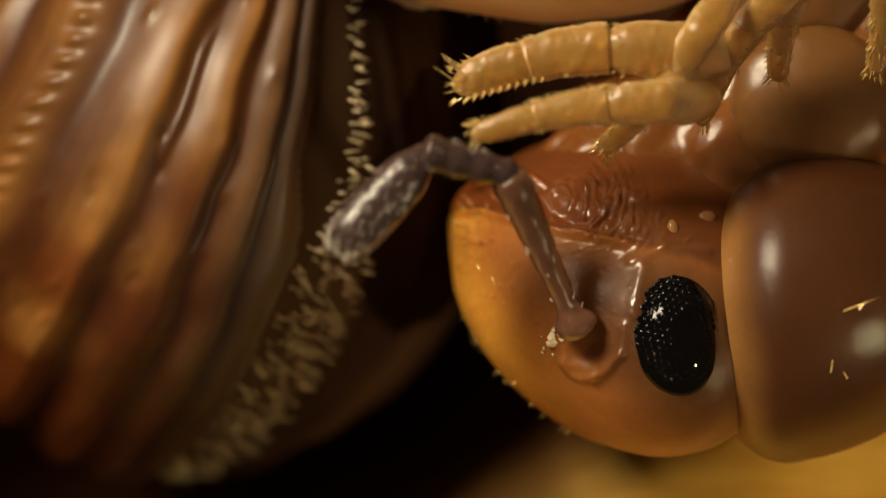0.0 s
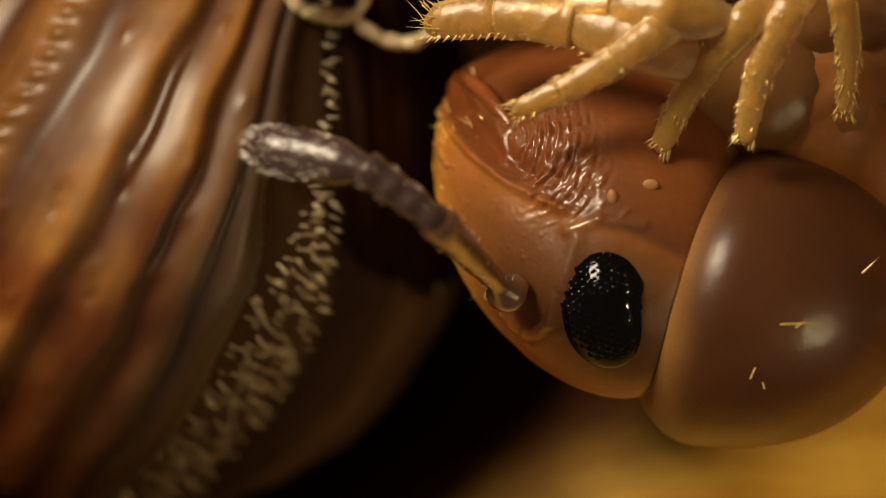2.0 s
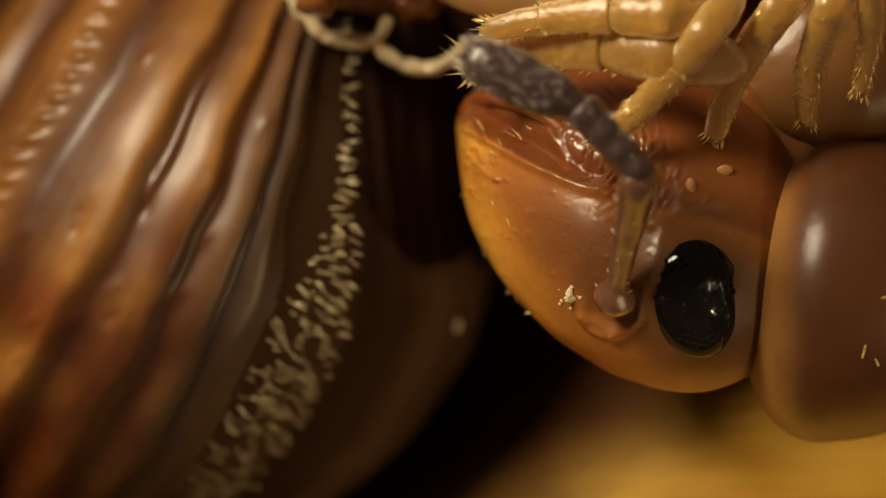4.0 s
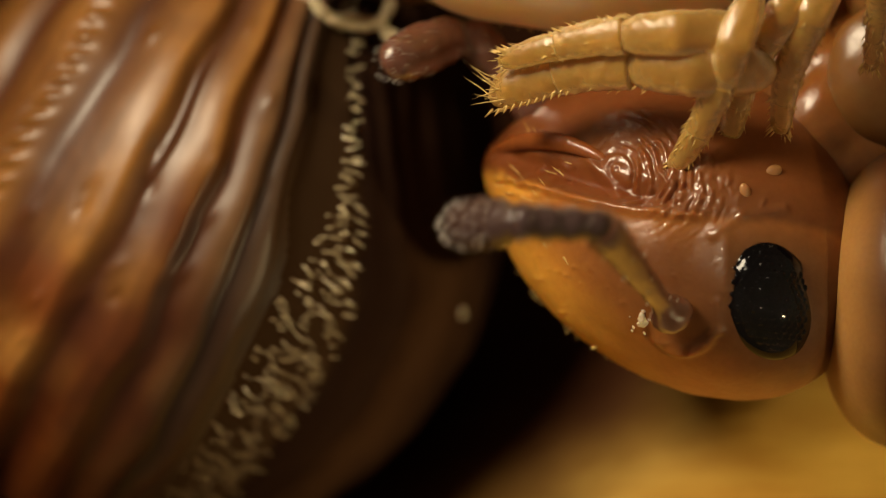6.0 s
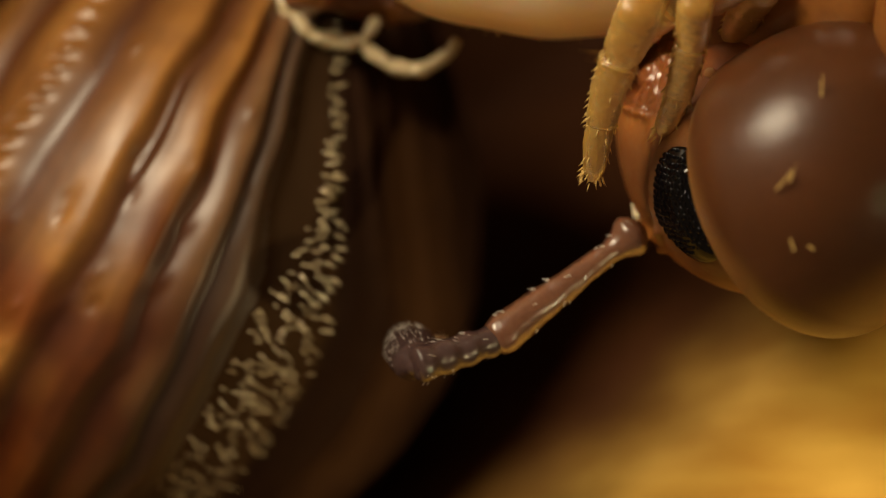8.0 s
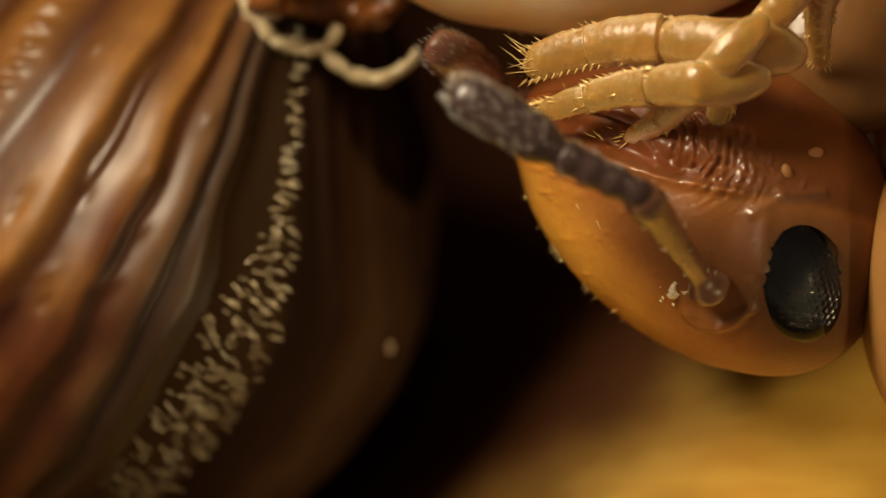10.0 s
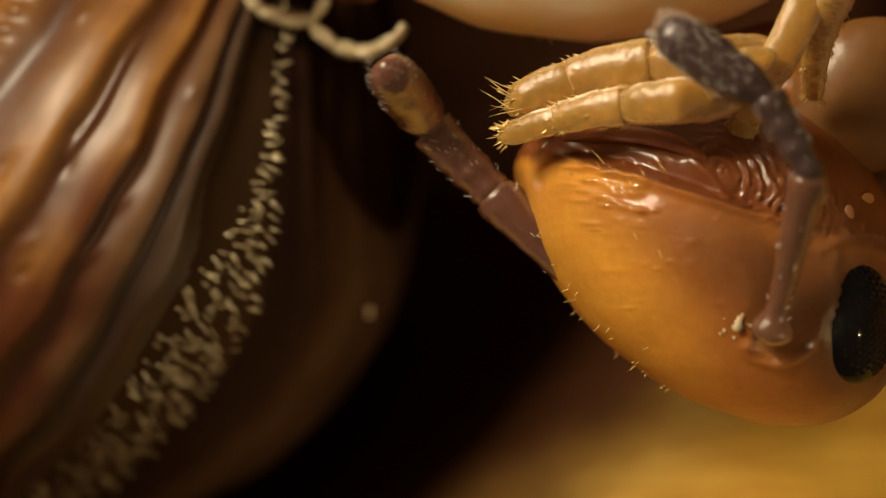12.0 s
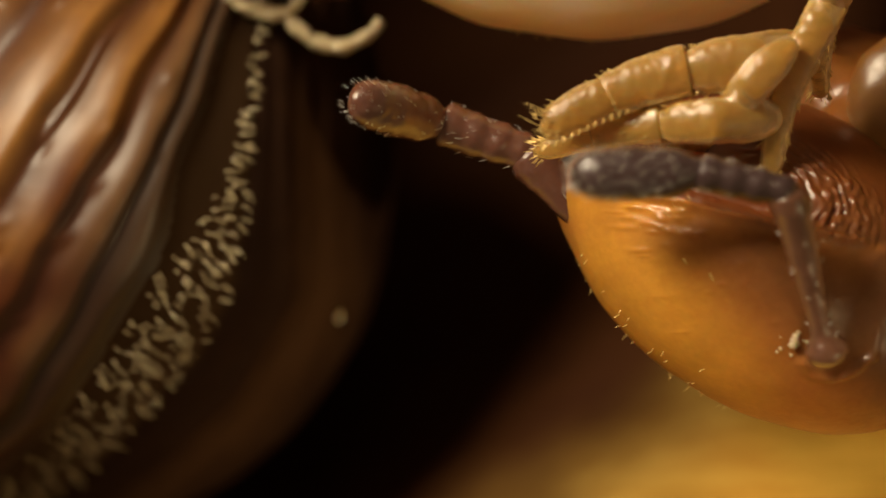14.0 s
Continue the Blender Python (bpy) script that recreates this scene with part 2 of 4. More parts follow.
def build_head(beetle):
    d, faces = ball_grid(680, 480)
    rv = np.where(d[:, 1] > 0, 225.0, 330.0)
    loc = np.stack([d[:, 0] * RU, d[:, 1] * rv, d[:, 2] * RW], -1)
    axes = np.array([AX_U, AX_V, AX_W])
    nrm = np.stack([loc[:, 0] / RU ** 2, loc[:, 1] / rv ** 2, loc[:, 2] / RW ** 2], -1) @ axes
    nrm /= np.linalg.norm(nrm, axis=1)[:, None]
    pts = loc @ axes
    u, v = pts @ np.array(FLAT_P), pts @ np.array(AX_V)
    front = smooth_step(-0.05, 0.25, nrm[:, 2])
    ridge = -66 + 0.5 * (u - 38) + 12 * np.sin((u - 38) / 240 * np.pi)
    dv = v - ridge
    span = smooth_step(10, 60, u) * (1 - smooth_step(290, 328, u)) * front
    wr = wobble(pts, 26, 5.0)
    lift = (11 + 3 * wr) * np.exp(-(dv / 10) ** 2) * span
    lift -= 20 * np.exp(-((dv + 36) / 22) ** 2) * smooth_step(70, 150, u) * front
    lift -= 10 * np.exp(-((dv + 105) / 60) ** 2) * smooth_step(150, 290, u) * front
    # groove in which the antenna folds
    t = np.clip(((u - 40) * -94 + (v + 30) * 158) / (94 ** 2 + 158 ** 2), 0, 1)
    gap = np.hypot(u - (40 - 94 * t), v - (-30 + 158 * t))
    lift -= 7 * np.exp(-(gap / 36) ** 2) * front
    # pit round the antenna's root, with a low rim below it
    pu, pv = stage_to_uv(950, 553)
    pit = np.hypot(u - pu, v - pv)
    below = smooth_step(-0.5, 0.6, ((v - pv) * 0.85 - (u - pu) * 0.5) / np.maximum(pit, 1))
    lift += front * (7 * np.exp(-((pit - 46) / 8) ** 2) * below - 4 * np.exp(-(pit / 30) ** 2))
    # wrinkled cheek: short broken ridges
    cu, cv = stage_to_uv(1005, 285)
    rad = np.hypot((u - cu) * 0.85, v - cv)
    patch = np.exp(-(rad / 82) ** 4) * front
    rad2 = np.hypot(u - cu - 70, v - cv - 40)
    cross = wobble(pts * np.array([1.0, 1.0, 0.3]), 15, 9.0)
    lift += patch * (4.4 * np.sin(rad2 / 2.7 + 2.6 * wobble(pts, 40, 6.0)) * np.clip(0.5 + 2.0 * cross, 0, 1.5) + 4 * wr)
    lift += 2.2 * wobble(pts, 60, 2.0) + front * 0.15 * wobble(pts, 11, 7.0)
    # small wet granules beside the mouth and on the brow
    for i in range(90):
        gu, gv = (random.gauss(278, 24), random.gauss(85, 30)) if i < 70 else (random.gauss(190, 45), random.gauss(120, 40)) if i < 86 else (random.gauss(60, 70), random.gauss(70, 40))
        size = random.uniform(3.6, 6.5)
        lift += front * random.uniform(2.0, 4.2) * (1.0 if i < 70 else 0.4) * np.exp(-((u - gu) ** 2 + (v - gv) ** 2) / size ** 2)
    for i in range(150):
        gu, gv, size = random.gauss(60, 130), random.gauss(70, 80), random.uniform(2.6, 4.2)
        near = np.flatnonzero((np.abs(u - gu) < 12) & (np.abs(v - gv) < 12))
        lift[near] += front[near] * random.uniform(0.25, 0.8) * np.exp(-((u[near] - gu) ** 2 + (v[near] - gv) ** 2) / size ** 2)
    wet = np.clip(0.07 + patch + 0.8 * smooth_step(190, 260, u) + np.exp(-(dv / 14) ** 2) * span, 0, 1)
    # wet wrinkles and grains between the ridge and the eye
    for i in range(60):
        gu, gv, size = random.uniform(-60, 130), random.uniform(-150, -20), random.uniform(4, 8)
        near = np.flatnonzero((np.abs(u - gu) < 26) & (np.abs(v - gv) < 40) & (dv < -14))
        spot = front[near] * np.exp(-((u[near] - gu) ** 2 + 0.2 * (v[near] - gv) ** 2) / size ** 2)
        lift[near] += random.uniform(1.0, 3.2) * spot
        wet[near] = np.maximum(wet[near], spot)
    # raised welts: the rim over the eye, the folds round the antenna's socket, seams by the mouth
    for a, b, c, e, wide, tall in ((1040, 404, 1100, 388, 10, 5), (1100, 388, 1178, 402, 10, 5), (905, 560, 950, 592, 9, 6), (950, 592, 1000, 570, 9, 6), (1000, 570, 1012, 520, 9, 4), (895, 230, 915, 290, 9, 6), (1060, 420, 1030, 500, 14, 5)):
        (u0, v0), (u1, v1) = stage_to_uv(a, b), stage_to_uv(c, e)
        w = np.clip(((u - u0) * (u1 - u0) + (v - v0) * (v1 - v0)) / ((u1 - u0) ** 2 + (v1 - v0) ** 2), 0, 1)
        away = np.hypot(u - u0 - w * (u1 - u0), v - v0 - w * (v1 - v0))
        welt = np.exp(-(away / wide) ** 2)
        lift += front * tall * welt
        wet = np.maximum(wet, welt)
    # beak at the mouth
    beak = np.exp(-(((d[:, 0] - 1.0) / 0.16) ** 2 + ((v - 50) / 90) ** 2))
    pts2 = pts + nrm * lift[:, None] + beak[:, None] * (26 * np.array(AX_U) + 10 * np.array(AX_V))[None]
    world_xyz = np.array(HC)[None] + pts2
    # pigment, with some shade painted into the eye surround and the hollow
    brow = np.array([0.82, 0.395, 0.056])
    cheek = np.array([0.25, 0.084, 0.022])
    mid = np.array([0.54, 0.205, 0.045])
    crown = np.array([0.078, 0.039, 0.020])
    on_brow = smooth_step(-12, 12, dv + 8 * wr)[:, None]
    patchy = 14 * wobble(pts, 80, 11.0)
    lightness = np.maximum(smooth_step(150, 245, v + 0.32 * u + patchy), 0.85 * smooth_step(215, 310, u + patchy))[:, None]
    pig = cheek * (1 - on_brow) + on_brow * (mid * (1 - lightness) + brow * lightness)
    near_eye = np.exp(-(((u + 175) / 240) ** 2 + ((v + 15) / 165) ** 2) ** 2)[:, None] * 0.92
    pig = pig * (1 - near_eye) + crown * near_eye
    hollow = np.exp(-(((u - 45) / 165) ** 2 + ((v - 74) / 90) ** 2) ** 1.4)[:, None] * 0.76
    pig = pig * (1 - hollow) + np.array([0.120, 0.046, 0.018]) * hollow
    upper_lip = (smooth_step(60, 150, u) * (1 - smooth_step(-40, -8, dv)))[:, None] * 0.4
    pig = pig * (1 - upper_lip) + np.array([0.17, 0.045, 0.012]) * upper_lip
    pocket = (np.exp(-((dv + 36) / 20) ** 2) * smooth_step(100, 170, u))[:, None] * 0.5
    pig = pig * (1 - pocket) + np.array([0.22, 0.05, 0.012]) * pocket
    pig = pig * (1 + 0.12 * wobble(pts, 90, 8.0))[:, None]
    pig = np.concatenate([pig, wet[:, None]], 1)
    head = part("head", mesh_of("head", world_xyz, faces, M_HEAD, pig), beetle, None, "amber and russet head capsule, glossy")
    # eye: base and lenses
    base_v, base_f = ball_grid(48, 25)
    ecu, ecv = stage_to_uv(1099, 538)
    centre = head_point(ecu, ecv)
    off = centre - HC
    normal = (AX_U * (off.dot(AX_U) / RU ** 2) + AX_V * (off.dot(AX_V) / 330 ** 2) + AX_W * (off.dot(AX_W) / RW ** 2)).normalized()
    right = Vector((1, 0.12, 0))
    right = (right - normal * right.dot(normal)).normalized()
    upw = normal.cross(right)

    def eye_spot(a, b, h=0.0):
        r2 = (a / 85) ** 2 + (b / 118) ** 2
        top = float(smooth_step(0, 34, b))
        lean = 0.5 * top * (0.36 * (b - 8) - 0.34 * a - 16)
        return centre + right * a + upw * b + normal * (46 * math.sqrt(max(0, 1 - r2 * 0.96)) - 26 - 16 * r2 - lean + 2 + h)

    verts = [eye_spot(85 * q[1], 118 * q[0], 0) if q[2] > 0 else eye_spot(85 * q[1], 118 * q[0], 0) - normal * (30 * -q[2] + 0.1) for q in base_v]
    eye = part("eye", mesh_of("eye", verts, base_f, M_EYE), head, None, "black kidney-shaped compound eye")
    lv, lf = [], []
    cap, capf = ball_grid(12, 7)
    for i in range(-9, 10):
        for j in range(-11, 12):
            a, b = i * 11.0, (j + 0.5 * (i % 2)) * 12.6
            if (a / 83) ** 2 + (b / 116) ** 2 < 0.66:
                o = eye_spot(a, b, -1.0)
                k = len(lv)
                lv += [o + right * (q[1] * 6.9) + upw * (q[2] * 6.9) + normal * (q[0] * 1.35) + right * (random.uniform(-1, 1)) + upw * random.uniform(-1, 1) for q in cap]
                lf += [tuple(k + n for n in f) for f in capf]
    tagged(part("facet_layer", mesh_of("facet_layer", lv, lf, M_EYE), head, None, "rows of tiny domed eye lenses"), kind="stuff")
    # crumbs of wax beside the socket
    wu, wv = stage_to_uv(889, 522)
    rows = []
    for i in range(15):
        size = 10 if i < 2 else random.uniform(1.4, 4.0)
        rows.append(lump(head_point(wu + random.gauss(0, 5 if i < 2 else 11), wv + random.gauss(0, 5 if i < 2 else 11), 1.0), [size * random.uniform(0.7, 1.3), size * random.uniform(0.7, 1.2), size * 0.6], 18, 12, size * 0.6, 0.55, i * 1.7))
    part("wax_crumbs", mesh_of("wax_crumbs", *joined(rows), M_WAX), head, None, "white wax crumbs beside the antenna")
    # shiny knobs behind the cheek
    for a, b, r in ((1123, 352, (10, 16, 8)), (1188, 336, (15, 11, 5))):
        q = head_point(*stage_to_uv(a, b), 1)
        part("cheek_knob", mesh_of("cheek_knob", *blob_local(q, r, 16, 12), M_HEAD, (0.45, 0.22, 0.09)), head)
    # mandible and lip in the mouth notch
    line = [head_point(*stage_to_uv(a, b), z) for a, b, z in ((930, 250, -26), (900, 215, -4), (868, 192, 6), (826, 180, 4), (790, 190, -14), (765, 212, -34))]
    part("mandible", mesh_of("mandible", *tube(curve(line, 22), [8 + 9 * math.sin(math.pi * i / 21) for i in range(22)], 14, bumps=0.08), M_MAND), head, None, "chestnut-brown toothed mandible")
    # bristles round the mouth and brow
    rows = []
    for i in range(26):
        u0, v0 = random.uniform(250, 330), random.uniform(-60, 110)
        if (u0 / 332) ** 2 + (v0 / 225) ** 2 < 0.98:
            rows.append((head_point(u0, v0), AX_U * 1.0 + Vector((random.uniform(-.5, .5), random.uniform(-.5, .5), random.uniform(0, .7))), random.uniform(14, 40), 1.3))
    for i in range(34):
        a, b = random.uniform(-0.2, 1.2), random.uniform(-0.5, 0.15)
        o = AX_U * (RU * math.sin(a) * math.cos(b)) + AX_V * (225 * math.cos(a) * math.cos(b)) + AX_W * (RW * math.sin(b))
        rows.append((HC + o, AX_V + AX_U * random.uniform(-.2, .8), random.uniform(6, 18), 1.1))
    tagged(part("mouth_bristles", mesh_of("mouth_bristles", *spines(rows), M_SETA), head, None, "short golden bristles"), kind="stuff")
    rows = []
    for a, b, n in ((780, 350, 0.5), (800, 380, 0.2), (786, 300, 0.6), (760, 290, 0.3)):
        q = head_point(*stage_to_uv(a, b), 1)
        rows.append((q, Vector((0.25 + 0.3 * n, -1, 0.3)), 42, 2.6))
    part("brow_bristles", mesh_of("brow_bristles", *spines(rows), M_SETA), head)
    return head


def blob_local(centre, radii, nu=20, nv=14):
    d, f = ball_grid(nu, nv)
    return [(centre[0] + q[0] * radii[0], centre[1] + q[1] * radii[1], centre[2] + q[2] * radii[2]) for q in d], f


def lump(centre, radii, nu=56, nv=40, size=90, depth=0.12, seed=3.0):
    """A soft uneven swelling."""
    d, f = ball_grid(nu, nv)
    p = d * np.array(radii)[None]
    p = p * (1 + depth * wobble(p, size, seed) + 0.3 * depth * wobble(p, size * 0.3, seed + 4))[:, None]
    return p + np.array(centre)[None], f


def joined(rows):
    verts, faces = [], []
    for v, f in rows:
        k = len(verts)
        verts += list(v)
        faces += [tuple(k + n for n in g) for g in f]
    return verts, faces


def curve(points, n):
    """n places along a smooth line through points."""
    P = [Vector(p) for p in points]
    P = [P[0] * 2 - P[1]] + P + [P[-1] * 2 - P[-2]]
    out = []
    for i in range(n):
        s = i / (n - 1) * (len(P) - 3)
        k = min(int(s), len(P) - 4)
        t = s - k
        a, b, c, d = P[k:k + 4]
        out.append(0.5 * ((2 * b) + (c - a) * t + (2 * a - 5 * b + 4 * c - d) * t * t + (3 * b - a - 3 * c + d) * t ** 3))
    return out


# ---- antennae, legs ----
SCAPE, FUNICLE, CLUB = 345, 150, 235


def build_antenna(head, far):
    def bristly(length, shape, n, way, size, thick):
        rows = []
        for i in range(n):
            s, a = 1 - 0.94 * random.random() ** (1.0 if n < 100 else 1.5), random.uniform(0, 2 * math.pi)
            out = Vector((0, math.cos(a), math.sin(a)))
            rows.append((Vector((length * s, 0, 0)) + out * shape(s) * 0.96, out * 0.55 + Vector((way, 0, 0)), random.uniform(0.6, 1.2) * size, thick * random.uniform(0.7, 1.2)))
        return spines(rows)

    def scape_shape(s):
        return (17 if not far else 24) + 22 * s ** 1.4 + (22 if not far else 6) * math.exp(-((s - 0.085) / 0.07) ** 2) - 5 * math.exp(-((s - 1.0) / 0.06) ** 2)

    def fun_shape(s):
        return (27 if not far else 35) + 7 * s + 1.8 * math.cos(2 * math.pi * 4 * s + 3.1) - 4 * math.exp(-(s / 0.1) ** 2)

    def club_shape(s):
        return 46 * math.sqrt(max(0.0, 1 - abs(2 * s - 1.04) ** 2.3)) ** 0.9 * (0.82 + 0.22 * s) + 2.2 * math.cos(2 * math.pi * 3.5 * s) * (1 - s) + 4

    skin = M_ANT_FAR if far else M_ANT
    scape = part("antenna_scape", mesh_of("antenna_scape", *tube(*along(SCAPE, scape_shape, 48, 0, (0, 10)), 22, bumps=0.09), M_SCAPE if not far else skin), head, None, "smoky translucent antenna stalk")
    fun = part("antenna_funicle", mesh_of("antenna_funicle", *tube(*along(FUNICLE, fun_shape, 44, 0, (18, 14)), 18, bumps=0.06), skin), head)
    club = part("antenna_club", mesh_of("antenna_club", *tube(*along(CLUB, club_shape, 64, 0.10, (16, 0)), 28, bumps=0.05, flat=0.8), skin), head, None, "hairy oval antenna club")
    for ob, rows in ((scape, bristly(SCAPE, scape_shape, 22, 0.9, 15, 1.5)), (fun, bristly(FUNICLE, fun_shape, 36, 0.9, 15, 0.8)), (club, bristly(CLUB, club_shape, 400 if not far else 120, 1.9, 17, 0.65))):
        tagged(part("silver_hair", mesh_of("silver_hair", *rows, M_SILVER), ob, None, "short silvery antenna hair"), kind="stuff")
    return scape, fun, club


def build_lobe(beetle, name, length, thick, seed, joints, bow, label="", taper=0.70, skin=None):
    """A mouth lobe or a foot: soft swollen segments, one after another, with bristles on the rims."""
    first, hairs = None, []
    for j in range(joints):
        s0, s1 = j / joints, (j + 1) / joints
        x0, x1 = length * s0 - (14 if j else (0.28 if joints < 4 else 0.42) * length), length * s1 + 12

        def shape(s, j=j):
            whole = (j + s) / joints
            swell = 0.97 + 0.06 * math.sin(math.pi * min(1.0, 0.1 + s * 0.9))
            if taper < 0:
                return thick * swell * max(0.2, 1.06 - 0.8 * (whole - 0.25) ** 2 - 0.2 * whole)
            return thick * swell * (1.08 - taper * whole)

        pts, rad = along(x1 - x0, shape, 70, 0.30 if j == joints - 1 or (j == 0 and joints < 4) else 0.05)
        pts = [(x0 + x, bow * math.sin(math.pi * max(-0.3, min(1.0, (x0 + x) / length))) + 2.5 * noise.noise((x / 40, seed + j, 0)), 1.0 * min(0.0, x0 + x)) for x, _, _ in pts]
        v, f = tube(pts, rad, 40, bumps=0.05, seed=seed + j, flat=0.6)
        rows = []
        for i in range(44):
            s = random.choice((random.uniform(0.1, 1.0), random.uniform(0.8, 1.0)))
            a = random.choice((random.gauss(math.pi, 0.45), random.gauss(0, 0.45), random.uniform(0, 6.28)))
            out = Vector((0, math.cos(a), 0.55 * math.sin(a)))
            x = x0 + (x1 - x0) * s
            if x < 0:
                continue
            rows.append((Vector((x, bow * math.sin(math.pi * min(1.0, x / length)), 0)) + out * shape(s) * 0.88, out * 0.5 + Vector((0.8, 0, 0.1)), random.uniform(8, 22), random.uniform(1.2, 2.2)))
        if j == joints - 1:
            for i in range(10):
                rows.append((Vector((length * 0.99, random.uniform(-.25, .25) * thick, 0)), Vector((1, random.uniform(-.6, .6), random.uniform(-.4, .4))), random.uniform(10, 26), random.uniform(1.2, 2.2)))
        hairs += rows
        me = mesh_of("segment", v, f, skin or M_LEG)
        if first is None:
            first = part(name, me, beetle, None, label)
        else:
            part("segment", me, first)
    if name == "maxilla":                 # comb of stout teeth along the lower edge
        rows = [(Vector((length * s, bow * math.sin(math.pi * s) + thick * (0.98 - 0.42 * s), 12)), Vector((0.6, 0.8, 0.15)), 12 + 18 * (s - 0.6), 2.8) for s in np.linspace(0.62, 0.97, 10)]
        hairs += [(Vector((length * random.uniform(0.9, 1.0), random.uniform(-0.4, 0.3) * thick, 10)), Vector((0.7, random.uniform(-1.0, 0.5), 0.3)), random.uniform(40, 80), 1.5) for _ in range(9)]
        part("tooth_comb", mesh_of("tooth_comb", *spines(rows, 6), M_SETA), first, None, "comb of pale pointed teeth")
    tagged(part("bristle", mesh_of("bristle", *spines(hairs), M_SETA), first, None, "fine golden bristles"), kind="stuff")
    return first


def build_thorax(beetle):
    d, faces = ball_grid(300, 220)
    a = np.sign(d) * np.abs(d) ** 0.94
    x = a[:, 0] * np.where(a[:, 0] < 0, 170, 330)
    y = a[:, 1] * 265
    x, y, z = x + 0.18 * y - 115, y - 0.1 * np.maximum(x, 0) - 10, a[:, 2] * 285
    pts = np.stack([x, y, z], -1)
    n = pts / np.linalg.norm(pts, axis=1)[:, None]
    collar = np.exp(-((d[:, 0] + 0.80) / 0.05) ** 2)
    scuff = np.exp(-(((x + 120) / 130) ** 2 + ((y - 150) / 90) ** 2))
    lift = 2.5 * wobble(pts, 120, 4.0) + 5 * collar + 5.5 * np.exp(-((d[:, 0] + 0.74) / 0.13) ** 2) * smooth_step(-0.2, 0.3, d[:, 1]) * wobble(pts * np.array([0.35, 1.0, 0.5]), 13, 5.0)
    lift += 1.6 * scuff * wobble(pts * np.array([0.25, 1.0, 1.0]), 9, 6.0)
    band = (1 - smooth_step(-0.95, -0.22, d[:, 0] + 0.08 * wobble(pts, 130, 9.0)))[:, None]
    pig = np.array([0.085, 0.030, 0.010]) * (1 - band) + np.array([0.54, 0.28, 0.085]) * band
    pig = pig * (1 + 0.2 * wobble(pts, 160, 2.0))[:, None]
    part("pronotum", mesh_of("pronotum", pts, faces, M_PRON, pig), beetle, None, "smooth glossy chestnut pronotum shield")
    rows = []
    for a0, b0, way, ln in ((-35, -53, (1, 0.06, 0.1), 74), (-8, -58, (0.9, 0.6, 0.1), 24), (-86, -150, (0.45, 1, 0.2), 38), (-60, -168, (-0.3, 1, 0.2), 42), (110, 40, (0.6, 0.6, 0.1), 44)):
        x0 = a0 + 115 - 0.18 * (b0 + 10)
        z0 = 285 * (1 - abs(x0 / (170 if x0 < 0 else 330)) ** 2.13 - abs((b0 + 10 + 0.1 * max(x0, 0)) / 265) ** 2.13) ** 0.47
        rows.append(((a0, b0, z0 + 5), way, ln, 2.1))
    part("pronotum_bristles", mesh_of("pronotum_bristles", *spines(rows), M_SETA), beetle, None, "few lone golden bristles")
    part("sternum", mesh_of("sternum", *lump((120, 330, -200), (420, 330, 260), 100, 70), M_STERN), beetle, None, "russet underside of the thorax")
    throat = part("throat", mesh_of("throat", *lump((0, 0, 0), (360, 260, 200), 110, 80), M_THROAT), beetle, None, "soft russet throat skin")
    part("coxa", mesh_of("coxa", *lump((115, 130, 190), (150, 140, 60), 90, 64, 90, 0.04, 2.0), M_COXA), throat, None, "glassy pale brown leg socket")
    for c, r in (((190, 330, -40), (190, 130, 110)), ((60, 520, -20), (170, 120, 100))):
        part("coxa", mesh_of("coxa", *lump(c, r, 80, 56, 60, 0.06, c[0]), M_COXA), beetle)
    part("abdomen", mesh_of("abdomen", *blob_local((900, 20, -60), (800, 330, 330), 60, 40), M_STERN), beetle)
    return throat


def build_walker():
    beetle = thing("walking_beetle", "young amber-brown bark beetle lying on its side on the wood", "beetle")
    throat = build_thorax(beetle)
    head = build_head(beetle)
    return beetle, head, throat


# ---- the striped beetle ----
REST = (482, 571)          # stage place of its rest point
BC = (290, 320)             # middle of its body
BZ = -1010


def rib_lines(u, v):
    """Which elytral line passes a stage point: its place at height 300."""
    q = u.copy()
    for _ in range(12):
        r = np.clip(q / 540, -0.6, 1.2)
        m = 0.58 - 0.50 * r * np.abs(r)
        bend = 0.00095 * r * np.abs(r) * np.clip(v - 380, 0, None) ** 2
        q = 0.5 * q + 0.5 * (u - m * (300 - v) + bend)
    return q


def striped_surface(u, v):
    """Height of the smooth body over stage point u, v."""
    c, s = math.cos(math.radians(20)), math.sin(math.radians(20))
    dx, dy = u - BC[0], BC[1] - v
    a, b = dx * c - dy * s, dx * s + dy * c
    return BZ + 690 * np.sqrt(np.clip(1 - (a / 560) ** 2 - (b / 640) ** 2, 0, None))


